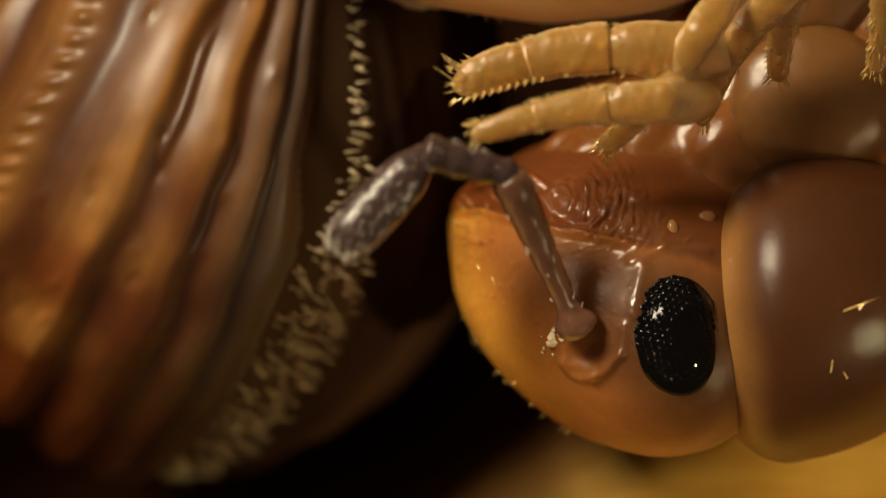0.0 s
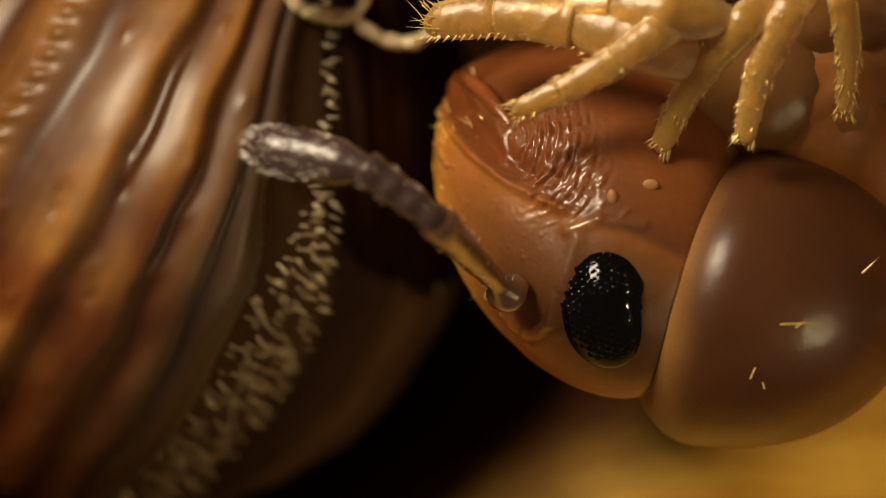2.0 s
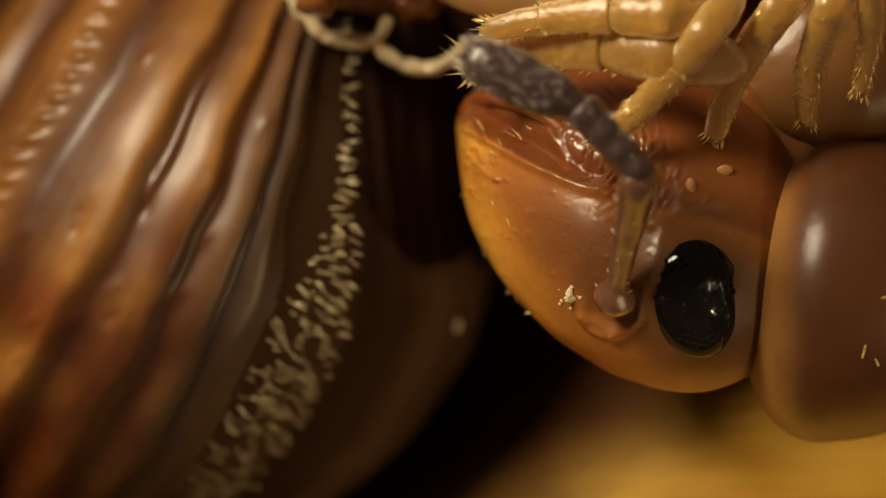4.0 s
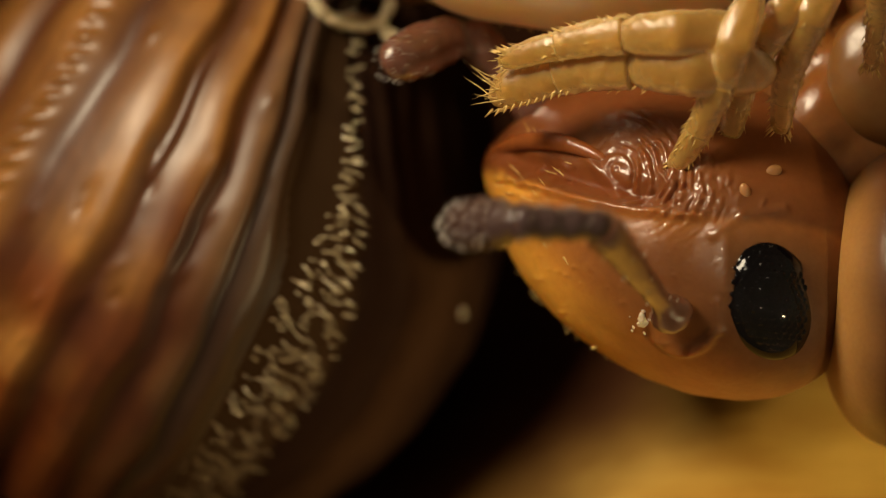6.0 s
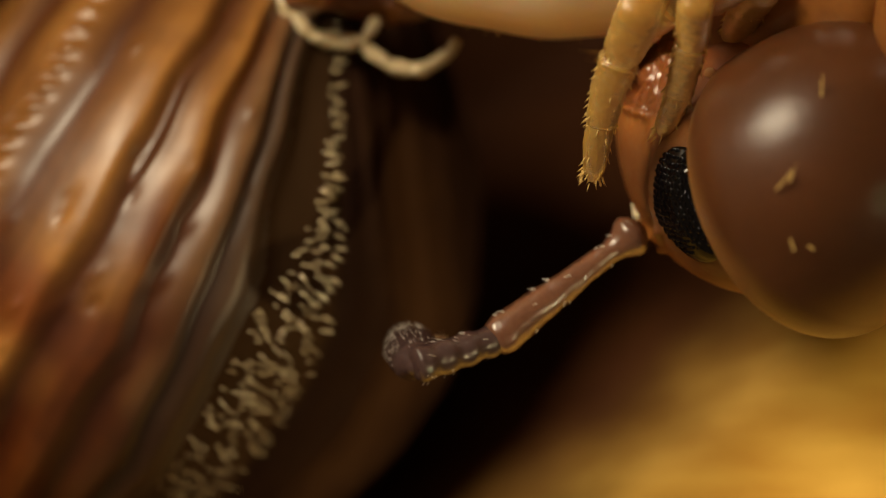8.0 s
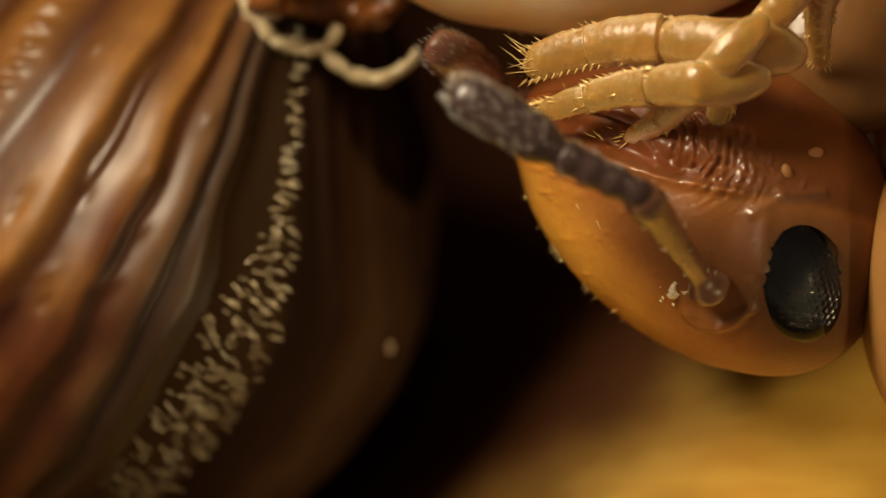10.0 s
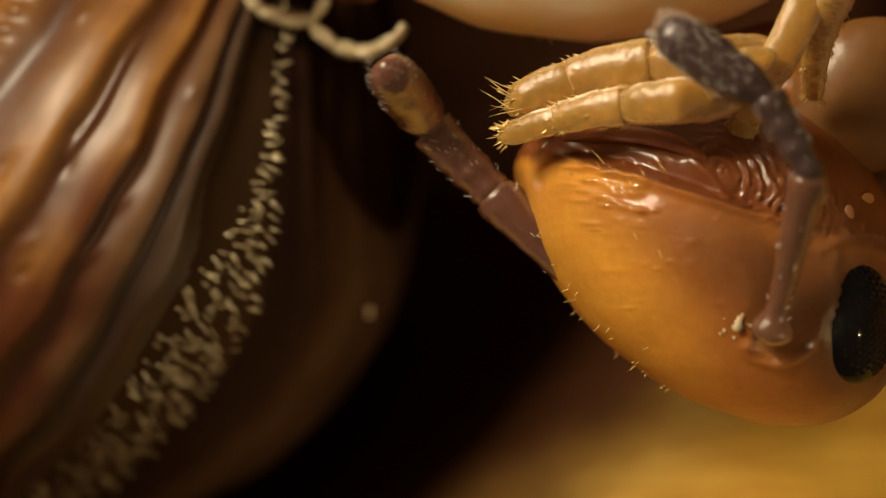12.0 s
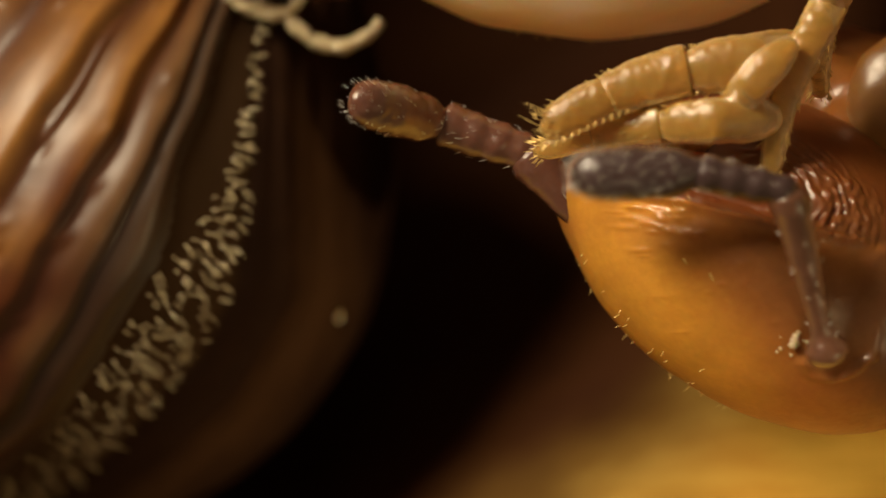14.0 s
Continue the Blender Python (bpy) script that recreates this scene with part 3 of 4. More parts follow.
def build_striped():
    beetle = thing("striped_beetle", "dark brown beetle with ribbed amber elytra and a hairy fringe", "beetle")
    d, faces = ball_grid(560, 440)
    c, s = math.cos(math.radians(20)), math.sin(math.radians(20))
    b, a, w = d[:, 0] * 640, d[:, 1] * 560, d[:, 2] * 690
    # grid pole along the body, turned 20 degrees
    x, y = a * c + b * s, -a * s + b * c
    u, v = BC[0] + x, BC[1] - y
    q = rib_lines(u, v)
    q = q + 14 * wobble(np.stack([u, v, 0 * u], -1), 140, 2.0)
    crest = np.array([-700, -540, -390, -220, -50, 160, 300, 398, 452, 500])
    phase = np.interp(q, crest, np.arange(len(crest)))
    part_way = phase - np.floor(phase)
    rib = np.where(part_way < 0.36, 1 - smooth_step(0, 0.36, part_way), np.sin(np.pi / 2 * np.clip((part_way - 0.36) / 0.64, 0, 1)) ** 1.5)
    front = smooth_step(0.0, 0.25, d[:, 2])
    on = (1 - smooth_step(440, 480, q)) * front
    amp = np.interp(q, [-660, -50, 160, 300, 398, 440], [16, 21, 25, 20, 13, 7]) * (1 + 0.3 * wobble(np.stack([u, v, 0 * u], -1), 260, 4.0))
    pts = np.stack([x, y, w], -1)
    wr = wobble(pts, 45, 3.0)
    lift = on * (amp * (rib - 0.55) + 5 * wobble(pts, 130, 3.0) + 0.5 * wr) + (1 - on) * (5 * wobble(pts, 100, 1.0) + 9 * smooth_step(560, 600, q) * np.cos(q / 21.0) ** 3)
    # a fine keel in one furrow, beads on the outer crest, scattered pits and grains
    lift += on * 9 * np.exp(-((q - 212) / 9) ** 2) * smooth_step(20, 110, v) * (1 - smooth_step(220, 320, v))
    lift += on * 5 * np.exp(-((q + 48) / 16) ** 2) * np.cos(v / 5.6) * (1 - smooth_step(260, 420, v))
    for i in range(24):
        gq, gv, size = random.uniform(-80, 430), random.uniform(0, 640), random.uniform(9, 16)
        near = np.flatnonzero((np.abs(q - gq) < 35) & (np.abs(v - gv) < 35))
        lift[near] += on[near] * random.choice((-5, 4, 5)) * np.exp(-((q[near] - gq) ** 2 + 0.5 * (v[near] - gv) ** 2) / size ** 2)
    step = (1 - smooth_step(440, 500, q)) * front
    lift = lift + 22 * step
    n = np.stack([x / 560 ** 2, y / 640 ** 2, w / 690 ** 2], -1)
    n /= np.linalg.norm(n, axis=1)[:, None]
    pts = pts + n * lift[:, None]
    pts[:, 0] += BC[0] - REST[0]
    pts[:, 1] += REST[1] - BC[1]
    pts[:, 2] += BZ
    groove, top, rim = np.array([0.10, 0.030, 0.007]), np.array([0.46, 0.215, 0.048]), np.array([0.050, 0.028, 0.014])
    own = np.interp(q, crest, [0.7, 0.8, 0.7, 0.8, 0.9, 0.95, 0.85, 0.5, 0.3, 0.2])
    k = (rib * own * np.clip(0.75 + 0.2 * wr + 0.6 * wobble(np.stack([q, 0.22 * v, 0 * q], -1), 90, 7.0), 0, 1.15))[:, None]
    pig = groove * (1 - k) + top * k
    ash = (smooth_step(330, 430, q))[:, None] * 0.7
    pig = pig * (1 - ash) + np.array([0.20, 0.145, 0.090]) * k * ash + 0.02 * ash
    striae = wobble(np.stack([q, 0.06 * v, 0 * q], -1), 16, 3.0)
    pig = pig * (1 + 0.16 * striae)[:, None]
    # patchy red darkening: shade towards the lower end, painted into the colour
    red_shade = smooth_step(-0.1, 0.5, wobble(np.stack([u, v, 0 * u], -1), 170, 12.0) + (v - 380) / 430)[:, None]
    pig = pig * (1 - 0.7 * red_shade * np.array([0.7, 1.0, 1.15]))
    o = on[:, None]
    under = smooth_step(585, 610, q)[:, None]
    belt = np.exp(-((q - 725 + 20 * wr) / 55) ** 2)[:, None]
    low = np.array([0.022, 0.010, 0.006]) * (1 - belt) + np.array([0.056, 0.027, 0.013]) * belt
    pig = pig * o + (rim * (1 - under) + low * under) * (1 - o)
    far_side = (q > 480) | (d[:, 2] < 0.02)
    shell = [f for f in faces if not far_side[f[0]]]
    belly = [f for f in faces if far_side[f[0]]]
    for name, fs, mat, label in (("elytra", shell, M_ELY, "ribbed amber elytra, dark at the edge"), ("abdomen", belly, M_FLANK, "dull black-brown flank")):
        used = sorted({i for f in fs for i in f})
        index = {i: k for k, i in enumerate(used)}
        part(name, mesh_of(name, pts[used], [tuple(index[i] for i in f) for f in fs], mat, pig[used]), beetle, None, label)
    # fringe of golden hairs along the edge
    rows = []
    v0 = -80.0
    while v0 < 940:
        lower = max(0.0, min(1.0, (v0 - 250) / 260))
        for c in range(2 + round(5 * lower)):
            if random.random() < 0.34 - 0.1 * lower:
                continue
            w0 = v0 + random.uniform(-9, 9)
            q0 = 590 - 15 * c - random.uniform(0, 16)
            r = min(q0 / 540, 1.2)
            u0 = q0 + (0.58 - 0.5 * r * r) * (300 - w0) - 0.00095 * r * r * max(0, w0 - 380) ** 2
            z0 = float(striped_surface(np.array(u0), np.array(w0)))
            way = (0.9, -0.15 - 0.45 * lower + random.uniform(-.5, .5), 0.55 + random.uniform(-.5, .4))
            rows.append(((u0 - REST[0], REST[1] - w0, z0 + 2), way, random.uniform(18, 38), random.uniform(1.2, 2.1)))
        v0 += 15 - 2 * lower
    tagged(part("fringe_hairs", mesh_of("fringe_hairs", *spines(rows, 7), M_FRINGE), beetle, None, "short golden hairs along the elytra edge"), kind="stuff")
    part("wax_crumb", mesh_of("wax_crumb", *blob_local((298, 60, -758), (5, 11, 4), 14, 10), M_WAX), beetle, None, "pale wax crumb on the flank")
    # pale curled foot
    for pts2, rad, low in (([(462, -150), (484, -80), (520, -30), (570, -6), (628, -8), (656, -50)], 15, -470), ([(618, -18), (650, 16), (694, 42), (744, 40), (782, 14), (800, -14)], 14, -470), ([(520, -150), (580, -90), (660, -84), (730, -80), (760, -130)], 30, -510)):
        line = [(p[0] - REST[0], REST[1] - p[1], low) for p in pts2]
        part("tarsus", mesh_of("tarsus", *tube(curve(line, 60), [rad * (0.62 + 0.38 * math.sin(math.pi * (i + 2) / 63) + 0.05 * math.sin(i * 0.6)) for i in range(60)], 18, bumps=0.4), M_RIM if rad < 20 else M_THROAT), beetle, None, "pale wet-looking curled foot segment")
    part("femur", mesh_of("femur", *tube(curve([(520 - REST[0], REST[1] + 60, -380), (560 - REST[0], REST[1] + 250, -450), (520 - REST[0], REST[1] + 420, -620)], 24), [34 + 18 * math.sin(math.pi * i / 23) for i in range(24)], 16, bumps=0.06), M_STERN), beetle)
    return beetle


# ---- the larva ----
def build_larva():
    larva = thing("larva", "plump pale peach beetle larva lying on the wood", "larva")
    d, faces = ball_grid(160, 100)
    seg = 1 + 0.006 * np.cos(d[:, 0] * 16)
    pts = np.stack([d[:, 0] * 520, np.sign(d[:, 1]) * np.abs(d[:, 1]) ** 0.85 * 400 * seg, np.sign(d[:, 2]) * np.abs(d[:, 2]) ** 0.62 * 240 * seg], -1)
    pts = pts * (1 + 0.012 * wobble(pts, 120, 6.0))[:, None]
    part("body", mesh_of("body", pts, faces, M_LARVA), larva)
    rows = []
    for i in range(260):
        a, e = random.uniform(math.pi * 1.15, math.pi * 1.85), random.uniform(-0.2, 0.5)
        o = Vector((math.cos(a) * math.cos(e), math.sin(a) * math.cos(e), math.sin(e)))
        rows.append(((o.x * 520, o.y * 400, o.z * 240), o + Vector((random.uniform(-.5, .5), random.uniform(-.5, .5), 0)), random.uniform(5, 12), 1.2))
    tagged(part("fine_hairs", mesh_of("fine_hairs", *spines(rows), M_SETA), larva, None, "fine short pale hairs"), kind="stuff")
    return larva


walker, walker_head, walker_throat = build_walker()
near_antenna = build_antenna(walker, False)
far_antenna = build_antenna(walker, True)
fore_tibia = build_lobe(walker, "maxilla", 390, 50, 1.0, 3, -26, "translucent amber jaw lobe with a comb of teeth", 0.42, M_LOBE)
second_tibia = build_lobe(walker, "labium", 340, 40, 2.0, 3, -14, "pale straw-coloured lip lobe", 0.6)
tarsus_a = build_lobe(walker, "palp", 285, 32, 3.0, 3, 10, "", 0.48)
tarsus_b = build_lobe(walker, "fore_tarsus", 275, 33, 4.0, 4, -16, "straw-coloured jointed foot", 0.48)
tarsus_c = build_lobe(walker, "middle_tarsus", 240, 32, 5.0, 4, -14, "", 0.5)
tarsus_d = build_lobe(walker, "hind_tarsus", 210, 26, 6.0, 4, 10, "", 0.5)
striped = build_striped()
larva = build_larva()


# ---- movement ----
def between(rows, t):
    """Values of rows (seconds, numbers...) at t, gliding from row to row."""
    ts = [r[0] for r in rows]
    return [float(np.interp(t, ts, [r[k] for r in rows])) for k in range(1, len(rows[0]))]


def stick(base, tip, length, sign=1.0):
    """Pose of a rod along x from base towards tip (stage units): its tilt out of the plane follows from its length."""
    dx, dy = tip.x - base.x, tip.y - base.y
    flat = math.hypot(dx, dy)
    dz = sign * math.sqrt(max(0.0, length ** 2 - flat ** 2))
    way = Vector((dx, dy, dz)).normalized()
    side = Vector((0, 0, 1)).cross(way)
    side = side.normalized() if side.length > 0.05 else Vector((0, 1, 0))
    up = way.cross(side)
    m = Matrix((way, side, up)).transposed().to_4x4()
    m.translation = base * S
    return m, base + way * length


def moved(u, v, z, rx, ry, rz):
    p = at(u, v, z)
    return pose(p.x, p.y, p.z, rx, ry, rz)


HEAD_ROWS = [  # seconds, eye u, v, height, turn about x, y, z
    (0.0, 1193, 604, 0, -8, 3, 7), (0.5, 1161, 567, 0, -4, 3, 4), (1.0, 1122, 562, 0, -2, 3, 2), (1.5, 1095, 560, 0, 0, 0, 0), (2.0, 1061, 565, 0, 10, -11, 2),
    (2.5, 1082, 544, 0, 6.3, -8, 1), (3.0, 1140, 541, 0, 5.5, -6.6, 3.6), (3.2, 1163, 543, 0, 6, -5, 5), (5.3, 1335, 548, 0, 10, 17, 14), (5.5, 1361, 550, 0, 11, 18, 15), (6.0, 1363, 549, 0, 7, 9, 18), (6.5, 1338, 525, -20, 1, -12, 23),
    (7.0, 1272, 485, -30, -3, -30, 30), (7.5, 1258, 456, -60, -5, -41, 27), (8.0, 1207, 379, -70, -7, -47, 22), (8.2, 1192, 360, -70, -7, -47, 22), (10.3, 1460, 545, 0, 14, 23, 13), (10.5, 1505, 565, 0, 17, 28, 12),
    (11.0, 1530, 590, 0, 12, 35, 10), (11.5, 1546, 592, 0, 11, 37, 11), (12.0, 1530, 590, 0, 9, 37, 10), (12.5, 1462, 590, 0, 3, 26, 7), (13.0, 1446, 592, 0, -1, 20, 6), (13.5, 1528, 588, 0, -1, 25, 9), (14.0, 1628, 602, 0, 12, 38, 16)]
BODY_ROWS = [  # seconds, thorax u, v, height, turn about x, y, z
    (0.0, 1508, 508, -235, -4, 0, 16), (0.5, 1488, 507, -235, -5, 3, 6), (1.0, 1464, 495, -235, 0, 0, 2), (1.5, 1445, 515, -235, 0, 0, 0), (2.0, 1409, 521, -235, 0, 0, -1), (2.5, 1433, 503, -235, 0, -2, 2), (3.0, 1496, 495, -235, -4, -6, 7), (3.2, 1525, 484, -235, -4, -6, 8),
    (5.3, 1690, 492, -235, -4, 5, 12), (5.5, 1715, 490, -235, -4, 5, 12), (6.0, 1720, 490, -235, -4, 2, 12), (6.5, 1630, 410, -215, -12, -14, 26), (7.0, 1600, 328, -100, -22, -22, 46), (7.5, 1556, 288, -40, -20, -26, 46), (8.0, 1510, 258, 0, -18, -27, 42), (8.2, 1498, 258, 0, -18, -27, 40),
    (10.3, 1840, 510, -235, -4, 10, 12), (10.5, 1870, 520, -235, -4, 10, 10), (11.0, 1910, 540, -235, -4, 10, 8), (11.5, 1925, 545, -235, -4, 10, 8), (12.0, 1900, 545, -235, -4, 10, 8), (12.5, 1840, 540, -235, -4, 10, 8), (13.0, 1825, 540, -235, -4, 10, 8), (13.5, 1900, 545, -235, -4, 10, 12), (14.0, 1990, 560, -235, -4, 10, 14)]
NEAR_ROWS = [  # seconds, base, elbow, club root, club tip
    (0.0, 1030, 600, 900, 310, 775, 275, 590, 450), (0.2, 1022, 585, 925, 255, 800, 210, 590, 330), (0.5, 1010, 570, 930, 200, 800, 165, 580, 262), (0.7, 990, 565, 925, 205, 815, 150, 600, 185), (1.0, 970, 560, 930, 230, 830, 165, 610, 120),
    (1.2, 960, 560, 890, 260, 770, 200, 590, 165), (1.5, 950, 560, 860, 320, 735, 250, 555, 370), (1.7, 930, 545, 800, 340, 680, 265, 510, 215), (2.0, 910, 530, 770, 390, 610, 270, 440, 255), (2.2, 930, 525, 790, 380, 640, 270, 460, 160), (2.5, 960, 520, 860, 360, 740, 265, 500, 195),
    (2.7, 980, 520, 930, 320, 800, 220, 610, 140), (3.0, 1010, 520, 1000, 260, 885, 145, 640, 40), (3.2, 1030, 530, 1010, 300, 900, 190, 660, 70), (5.3, 1170, 580, 1325, 320, 1230, 190, 1010, 95), (5.5, 1190, 580, 1245, 470, 1310, 390, 1370, 300), (5.7, 1195, 580, 1165, 300, 1110, 150, 1040, 0), (5.9, 1200, 575, 1080, 340, 960, 230, 800, 110), (6.0, 1200, 572, 1060, 400, 950, 395, 800, 400), (6.1, 1200, 570, 1010, 440, 870, 430, 640, 440), (6.2, 1200, 565, 1000, 430, 850, 370, 610, 370),
    (6.5, 1190, 560, 955, 420, 820, 385, 710, 555), (6.7, 1180, 550, 970, 470, 830, 375, 740, 545), (7.0, 1150, 520, 890, 540, 780, 520, 690, 430), (7.2, 1160, 510, 920, 610, 790, 640, 740, 540), (7.5, 1180, 496, 945, 640, 800, 690, 830, 570), (7.7, 1165, 470, 930, 610, 800, 660, 790, 560), (8.0, 1140, 400, 930, 560, 790, 630, 720, 610), (8.2, 1120, 370, 895, 505, 700, 585, 615, 470),
    (10.3, 1290, 550, 1170, 320, 1000, 200, 810, 90), (10.5, 1330, 580, 1290, 330, 1110, 220, 920, 150), (10.7, 1345, 585, 1367, 290, 1240, 200, 1000, 128), (11.0, 1360, 590, 1470, 330, 1500, 190, 1460, -30), (11.5, 1380, 610, 1455, 320, 1345, 150, 1155, 25), (12.0, 1360, 610, 1430, 310, 1345, 150, 1160, 40), (12.2, 1320, 605, 1376, 256, 1200, 160, 912, 214),
    (12.5, 1270, 600, 1230, 320, 1080, 215, 805, 275), (13.0, 1265, 610, 1185, 300, 1020, 235, 780, 370), (13.5, 1350, 640, 1250, 340, 1050, 300, 840, 450), (13.7, 1390, 645, 1297, 340, 1073, 340, 880, 477), (14.0, 1470, 650, 1390, 340, 1170, 290, 870, 310)]
FAR_ROWS = [  # seconds, base, elbow, club root, club tip
    (0.0, 960, 420, 930, 330, 980, 380, 1040, 420), (3.2, 970, 380, 940, 300, 990, 340, 1040, 380), (5.3, 980, 360, 850, 200, 790, 120, 615, 190), (5.5, 980, 360, 820, 190, 750, 90, 620, 240), (5.7, 990, 360, 890, 150, 830, 100, 676, 205), (6.0, 1040, 360, 930, 160, 850, 80, 700, 110), (6.2, 1060, 360, 960, 180, 890, 110, 778, 150),
    (6.5, 1100, 380, 1080, 300, 1120, 260, 1200, 330), (7.0, 1300, 330, 1200, 300, 1230, 320, 1290, 370), (8.2, 1400, 300, 1300, 300, 1320, 330, 1350, 380), (8.7, 1400, 330, 1300, 330, 1320, 350, 1350, 390), (10.3, 1080, 420, 930, 230, 790, 120, 650, 20), (10.5, 1010, 390, 850, 210, 730, 90, 600, 0), (10.7, 1020, 430, 860, 370, 690, 280, 575, 120), (11.0, 1010, 440, 825, 335, 690, 252, 562, 55), (11.2, 1010, 440, 810, 345, 680, 265, 580, 150),
    (11.5, 1010, 450, 812, 282, 700, 165, 700, 62), (12.0, 1000, 470, 870, 340, 755, 220, 690, 130), (12.2, 990, 440, 900, 290, 845, 150, 750, 30), (12.5, 980, 420, 880, 220, 820, 110, 680, 0), (13.0, 1000, 400, 960, 280, 900, 110, 770, 20), (13.5, 1040, 420, 1000, 250, 930, 115, 760, 50), (13.7, 1060, 430, 990, 250, 870, 160, 680, 110), (14.0, 1090, 440, 930, 270, 800, 225, 640, 180)]
TIBIA_ROWS = [  # seconds, root, tip
    (0.0, 1200, 90, 800, 150), (0.5, 1200, 110, 800, 125), (1.0, 1150, 75, 770, 75), (1.5, 1150, 85, 790, 60), (2.0, 1130, 75, 790, 40), (2.5, 1130, 80, 800, 50), (3.0, 1150, 90, 870, 75), (5.5, 1220, 110, 900, 170), (6.0, 1230, 120, 920, 160), (6.5, 1250, 100, 950, 130), (7.0, 1180, 80, 945, 165), (7.5, 1160, 60, 1005, 105), (8.0, 1250, -20, 1150, 60),
    (10.5, 1290, 110, 950, 120), (11.0, 1290, 105, 950, 150), (11.5, 1290, 110, 945, 172), (12.0, 1270, 115, 930, 180), (12.5, 1280, 115, 910, 180), (13.0, 1240, 110, 865, 190), (13.5, 1310, 100, 910, 210), (14.0, 1340, 110, 960, 230)]
SECOND_ROWS = [
    (0.0, 1180, 180, 830, 240), (0.5, 1190, 60, 860, 60), (1.0, 1180, 25, 900, 30), (3.0, 1180, 25, 900, 30), (5.5, 1180, 40, 870, 80), (6.0, 1200, 60, 930, 100), (6.5, 1250, 60, 1000, 90), (7.0, 1150, 130, 1045, 270), (7.5, 1140, 90, 1060, 270), (8.0, 1130, 30, 1065, 262),
    (10.5, 1260, 180, 1000, 170), (11.0, 1240, 185, 980, 230), (11.5, 1210, 170, 948, 215), (12.0, 1200, 180, 925, 235), (12.5, 1220, 205, 960, 225), (13.0, 1170, 215, 880, 230), (13.5, 1210, 210, 958, 232), (14.0, 1270, 215, 985, 262)]
A_ROWS = [
    (0.0, 1240, 60, 1090, 240), (0.5, 1210, 90, 1050, 215), (1.0, 1190, 60, 1000, 215), (1.5, 1200, 80, 980, 215), (2.0, 1160, 60, 925, 190), (2.5, 1190, 60, 950, 190), (3.0, 1220, 60, 1005, 215), (5.5, 1290, 60, 1190, 265), (6.0, 1300, 80, 1215, 260), (6.5, 1260, 60, 1150, 270), (7.0, 1280, 20, 1160, 270), (7.5, 1250, 30, 1170, 200), (8.0, 1230, 20, 1190, 180),
    (10.5, 1290, 130, 1150, 220), (11.0, 1270, 140, 1020, 240), (11.5, 1290, 120, 1120, 210), (12.0, 1270, 140, 1130, 190), (12.5, 1290, 130, 1150, 200), (13.0, 1260, 140, 1100, 210), (13.5, 1260, 140, 1120, 250), (14.0, 1330, 150, 1200, 265)]
B_ROWS = [
    (0.0, 1370, 0, 1260, 180), (0.5, 1390, 30, 1270, 190), (1.0, 1340, 40, 1220, 205), (1.5, 1360, 30, 1220, 235), (2.0, 1320, 40, 1180, 245), (2.5, 1310, 30, 1150, 240), (3.0, 1350, 20, 1245, 235), (5.5, 1420, 20, 1330, 190), (6.0, 1390, 20, 1310, 205), (6.5, 1370, 30, 1290, 170), (7.0, 1420, 0, 1385, 150), (7.5, 1370, 0, 1355, 80), (8.0, 1345, -10, 1315, 80),
    (10.5, 1390, 20, 1270, 240), (11.0, 1400, 80, 1240, 220), (11.5, 1390, 100, 1335, 290), (12.0, 1380, 100, 1310, 285), (12.5, 1420, 50, 1290, 280), (13.0, 1440, 30, 1260, 300), (13.5, 1450, 30, 1300, 310), (14.0, 1450, 40, 1365, 300)]
C_ROWS = [
    (0.0, 1430, -60, 1390, 95), (0.5, 1480, 0, 1430, 90), (1.0, 1440, 10, 1350, 150), (1.5, 1420, 20, 1340, 215), (2.0, 1400, 20, 1320, 240), (2.5, 1440, 20, 1390, 200), (3.0, 1475, 10, 1445, 165), (5.5, 1470, 30, 1430, 190), (6.0, 1440, 30, 1395, 190), (6.5, 1400, 10, 1340, 170), (7.0, 1415, -60, 1400, 90), (7.5, 1480, -120, 1470, 20), (8.0, 1480, -120, 1470, 20), (10.5, 1480, -60, 1460, 70), (11.5, 1490, -10, 1458, 130), (13.5, 1470, -30, 1440, 110), (14.0, 1480, -30, 1460, 120)]
D_ROWS = [
    (0.0, 1560, -60, 1550, 95), (0.5, 1580, -60, 1580, 90), (1.0, 1520, 10, 1540, 150), (1.5, 1520, 10, 1530, 170), (2.0, 1490, 0, 1495, 175), (2.5, 1510, 0, 1500, 160), (3.0, 1530, 0, 1520, 160), (5.5, 1550, -60, 1535, 95), (6.0, 1550, -60, 1545, 80), (6.5, 1540, -80, 1525, 40), (8.0, 1600, -120, 1590, 20), (14.0, 1620, -120, 1610, 20)]
STRIPED_ROWS = [  # seconds, rest point u, v, turn about z
    (0.0, 562, 539, 4), (0.5, 530, 550, 2), (1.0, 488, 576, 0.5), (1.5, 485, 570, 0), (2.0, 476, 599, 0), (2.5, 495, 625, 0), (3.0, 531, 649, 0), (5.3, 486, 630, 0), (5.5, 499, 630, 0), (6.0, 521, 608, 0), (6.5, 519, 639, 0), (7.0, 514, 639, 0), (7.5, 507, 650, -0.5), (8.0, 481, 633, -1), (8.2, 459, 669, -1.5),
    (10.3, 381, 631, -4), (10.5, 373, 615, -4.5), (11.0, 344, 591, -5), (11.5, 333, 595, -5), (12.0, 347, 590, -5), (12.5, 341, 601, -5), (13.0, 301, 609, -5.5), (13.5, 274, 604, -6), (14.0, 297, 570, -6)]
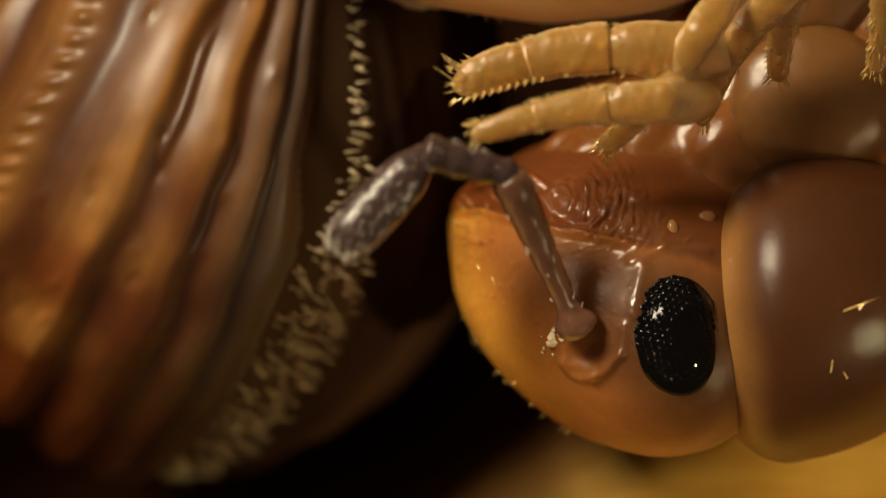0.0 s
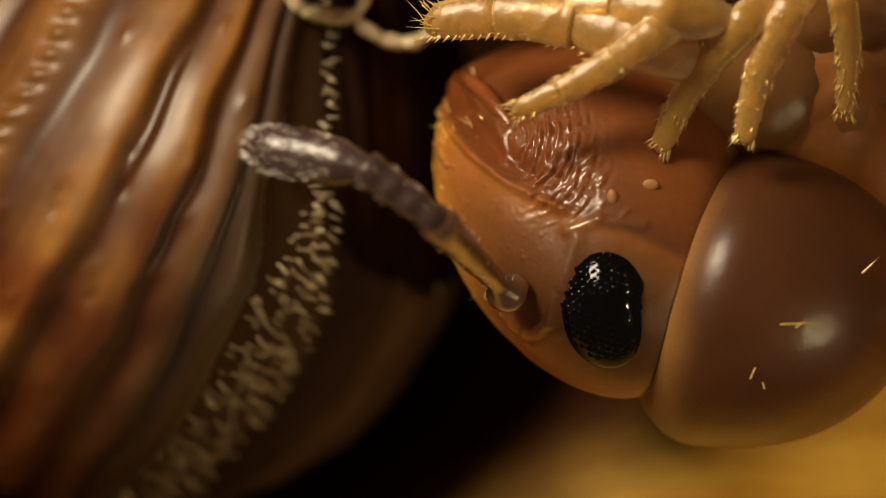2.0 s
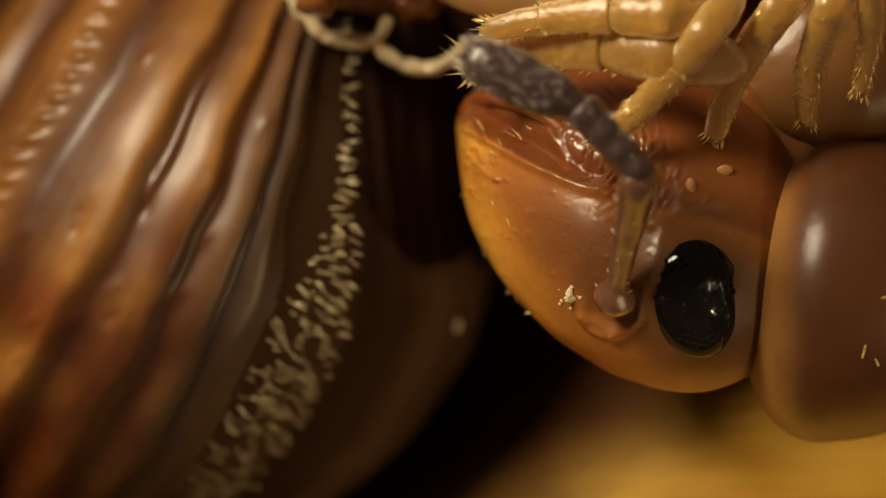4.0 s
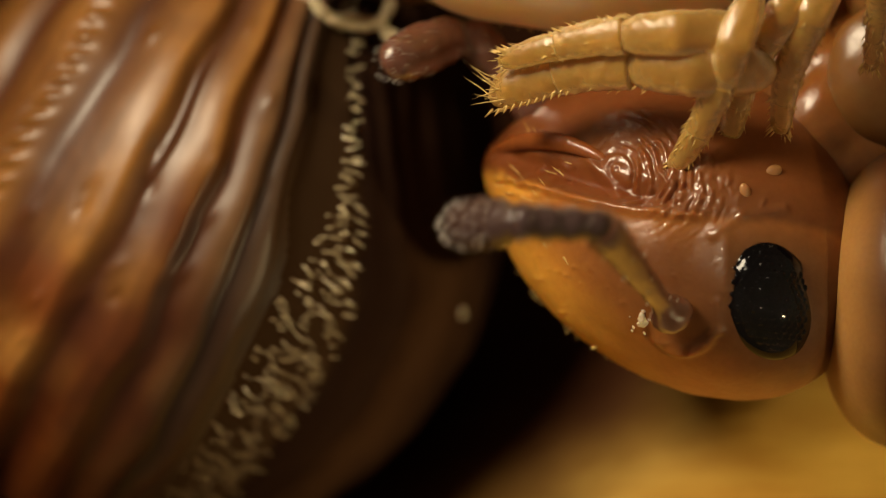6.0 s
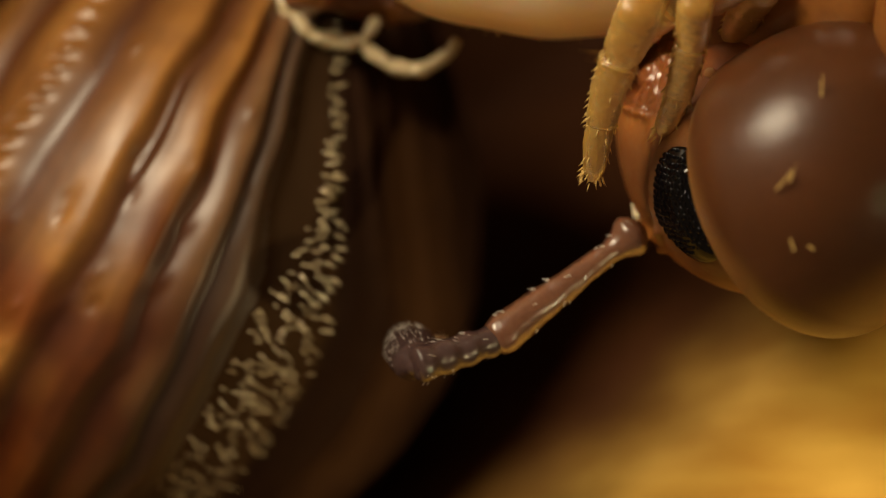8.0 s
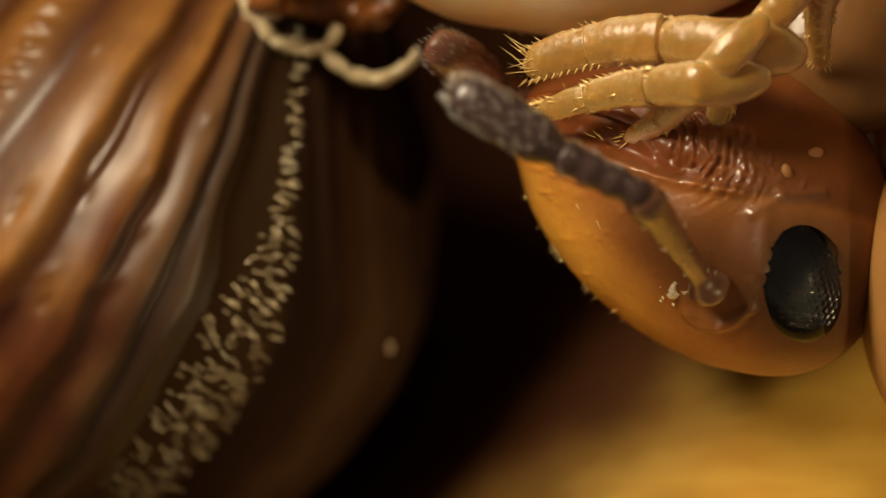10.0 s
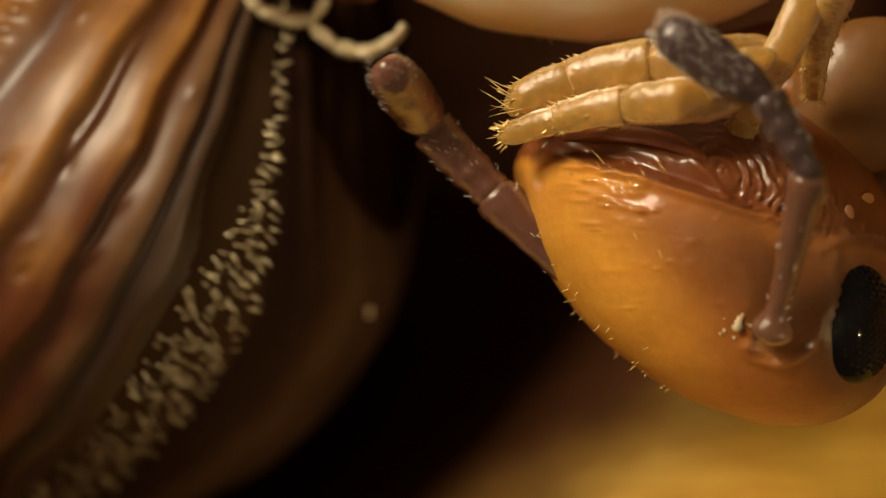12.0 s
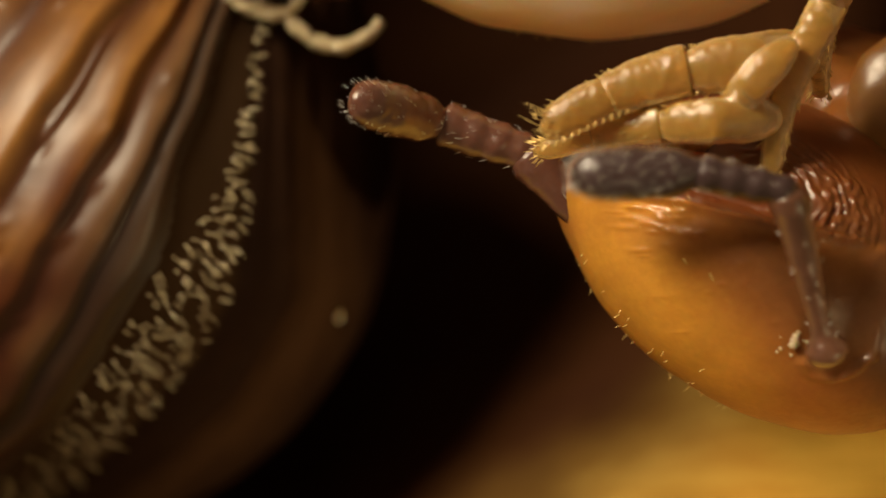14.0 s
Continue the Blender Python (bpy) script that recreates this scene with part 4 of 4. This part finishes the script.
STRIPED_ROLL = [(0.0, 8), (1.5, 7), (2.5, 2), (3.2, 0), (5.3, 0), (6.5, -3), (8.2, -6), (10.3, -3), (11.5, 0), (12.5, 0), (14.0, -4)]
LARVA_ROWS = [(0.0, 980, -355, 0), (0.5, 1040, -372, 0), (1.0, 1060, -365, 3), (2.5, 1080, -350, 3), (3.0, 1050, -345, 2), (5.5, 1045, -340, 0), (6.5, 1020, -332, 0), (7.5, 1000, -325, -2), (8.2, 990, -327, -2), (10.5, 1030, -330, 1), (12.5, 1060, -320, 2), (14.0, 1060, -325, 1)]


def motions():
    times = sorted({r[0] for r in HEAD_ROWS} | {r[0] for r in NEAR_ROWS} | {r[0] for r in FAR_ROWS} | {3.4 + 0.2 * i for i in range(10)} | {8.4 + 0.2 * i for i in range(10)})
    body = {t: moved(*between(BODY_ROWS, t)) for t in times}
    head = {t: moved(*between(HEAD_ROWS, t)) for t in times}
    walk(walker, [(t, body[t]) for t in times])
    walk(walker_head, [(t, body[t].inverted() @ head[t]) for t in times])
    walk(walker_throat, [(t, body[t].inverted() @ moved(*(lambda r: (r[0] + float(np.interp(t, [6.0, 7.0, 8.2, 10.3], [130, 270, 400, -100])), r[1] - 290, -400, 0, 0, 0))(between(HEAD_ROWS, t)))) for t in times])
    for pieces, rows, near in ((near_antenna, NEAR_ROWS, True), (far_antenna, FAR_ROWS, False)):
        keys = ([], [], [])
        for t in times:
            r = between(rows, t)
            z0 = head[t] @ Vector((-145 * S, 5 * S, -48 * S)) if near else head[t] @ Vector((-250 * S, 60 * S, -420 * S))
            z = z0.z / S
            base = px(r[0], r[1], z)
            sign = 1.0 if not 6.3 < t < 9 else 0.25
            if not near:                      # its root is out of sight behind the head
                elbow = px(r[2], r[3], z)
                base = elbow + (base - elbow).normalized() * SCAPE
            m1, end1 = stick(base, px(r[2], r[3], z), SCAPE, sign if near else 0.0)
            m2, end2 = stick(end1, px(r[4], r[5], end1.z), FUNICLE, 0.3 if near else 0.0)
            m3, _ = stick(end2, px(r[6], r[7], end2.z), CLUB, (-0.2 if 10.8 < t < 12.4 else -1.0) if near else 0.8)
            inv = body[t].inverted()
            for k, m in zip(keys, (m1, m2, m3)):
                k.append((t, inv @ m))
        for ob, k in zip(pieces, keys):
            walk(ob, k)
    for ob, rows, length, z in ((fore_tibia, TIBIA_ROWS, 390, 45), (second_tibia, SECOND_ROWS, 340, 75), (tarsus_a, A_ROWS, 285, 85), (tarsus_b, B_ROWS, 275, 35), (tarsus_c, C_ROWS, 240, 35), (tarsus_d, D_ROWS, 210, 35)):
        keys = []
        for t in times:
            r = between(rows, t)
            m, _ = stick(px(r[0], r[1], z), px(r[2], r[3], z), length, -0.6)
            keys.append((t, body[t].inverted() @ m))
        walk(ob, keys)
    keys = []
    for t, u, v, rz in STRIPED_ROWS:      # it rolls about a line through its back, 430 units down
        roll = between(STRIPED_ROLL, t)[0]
        keys.append((t, moved(u, v + 430 * math.sin(math.radians(roll)), 0, roll, 0, rz)))
    walk(striped, keys)
    walk(larva, [(t, moved(u, v, -310, 0, 0, rz)) for t, u, v, rz in LARVA_ROWS])


motions()
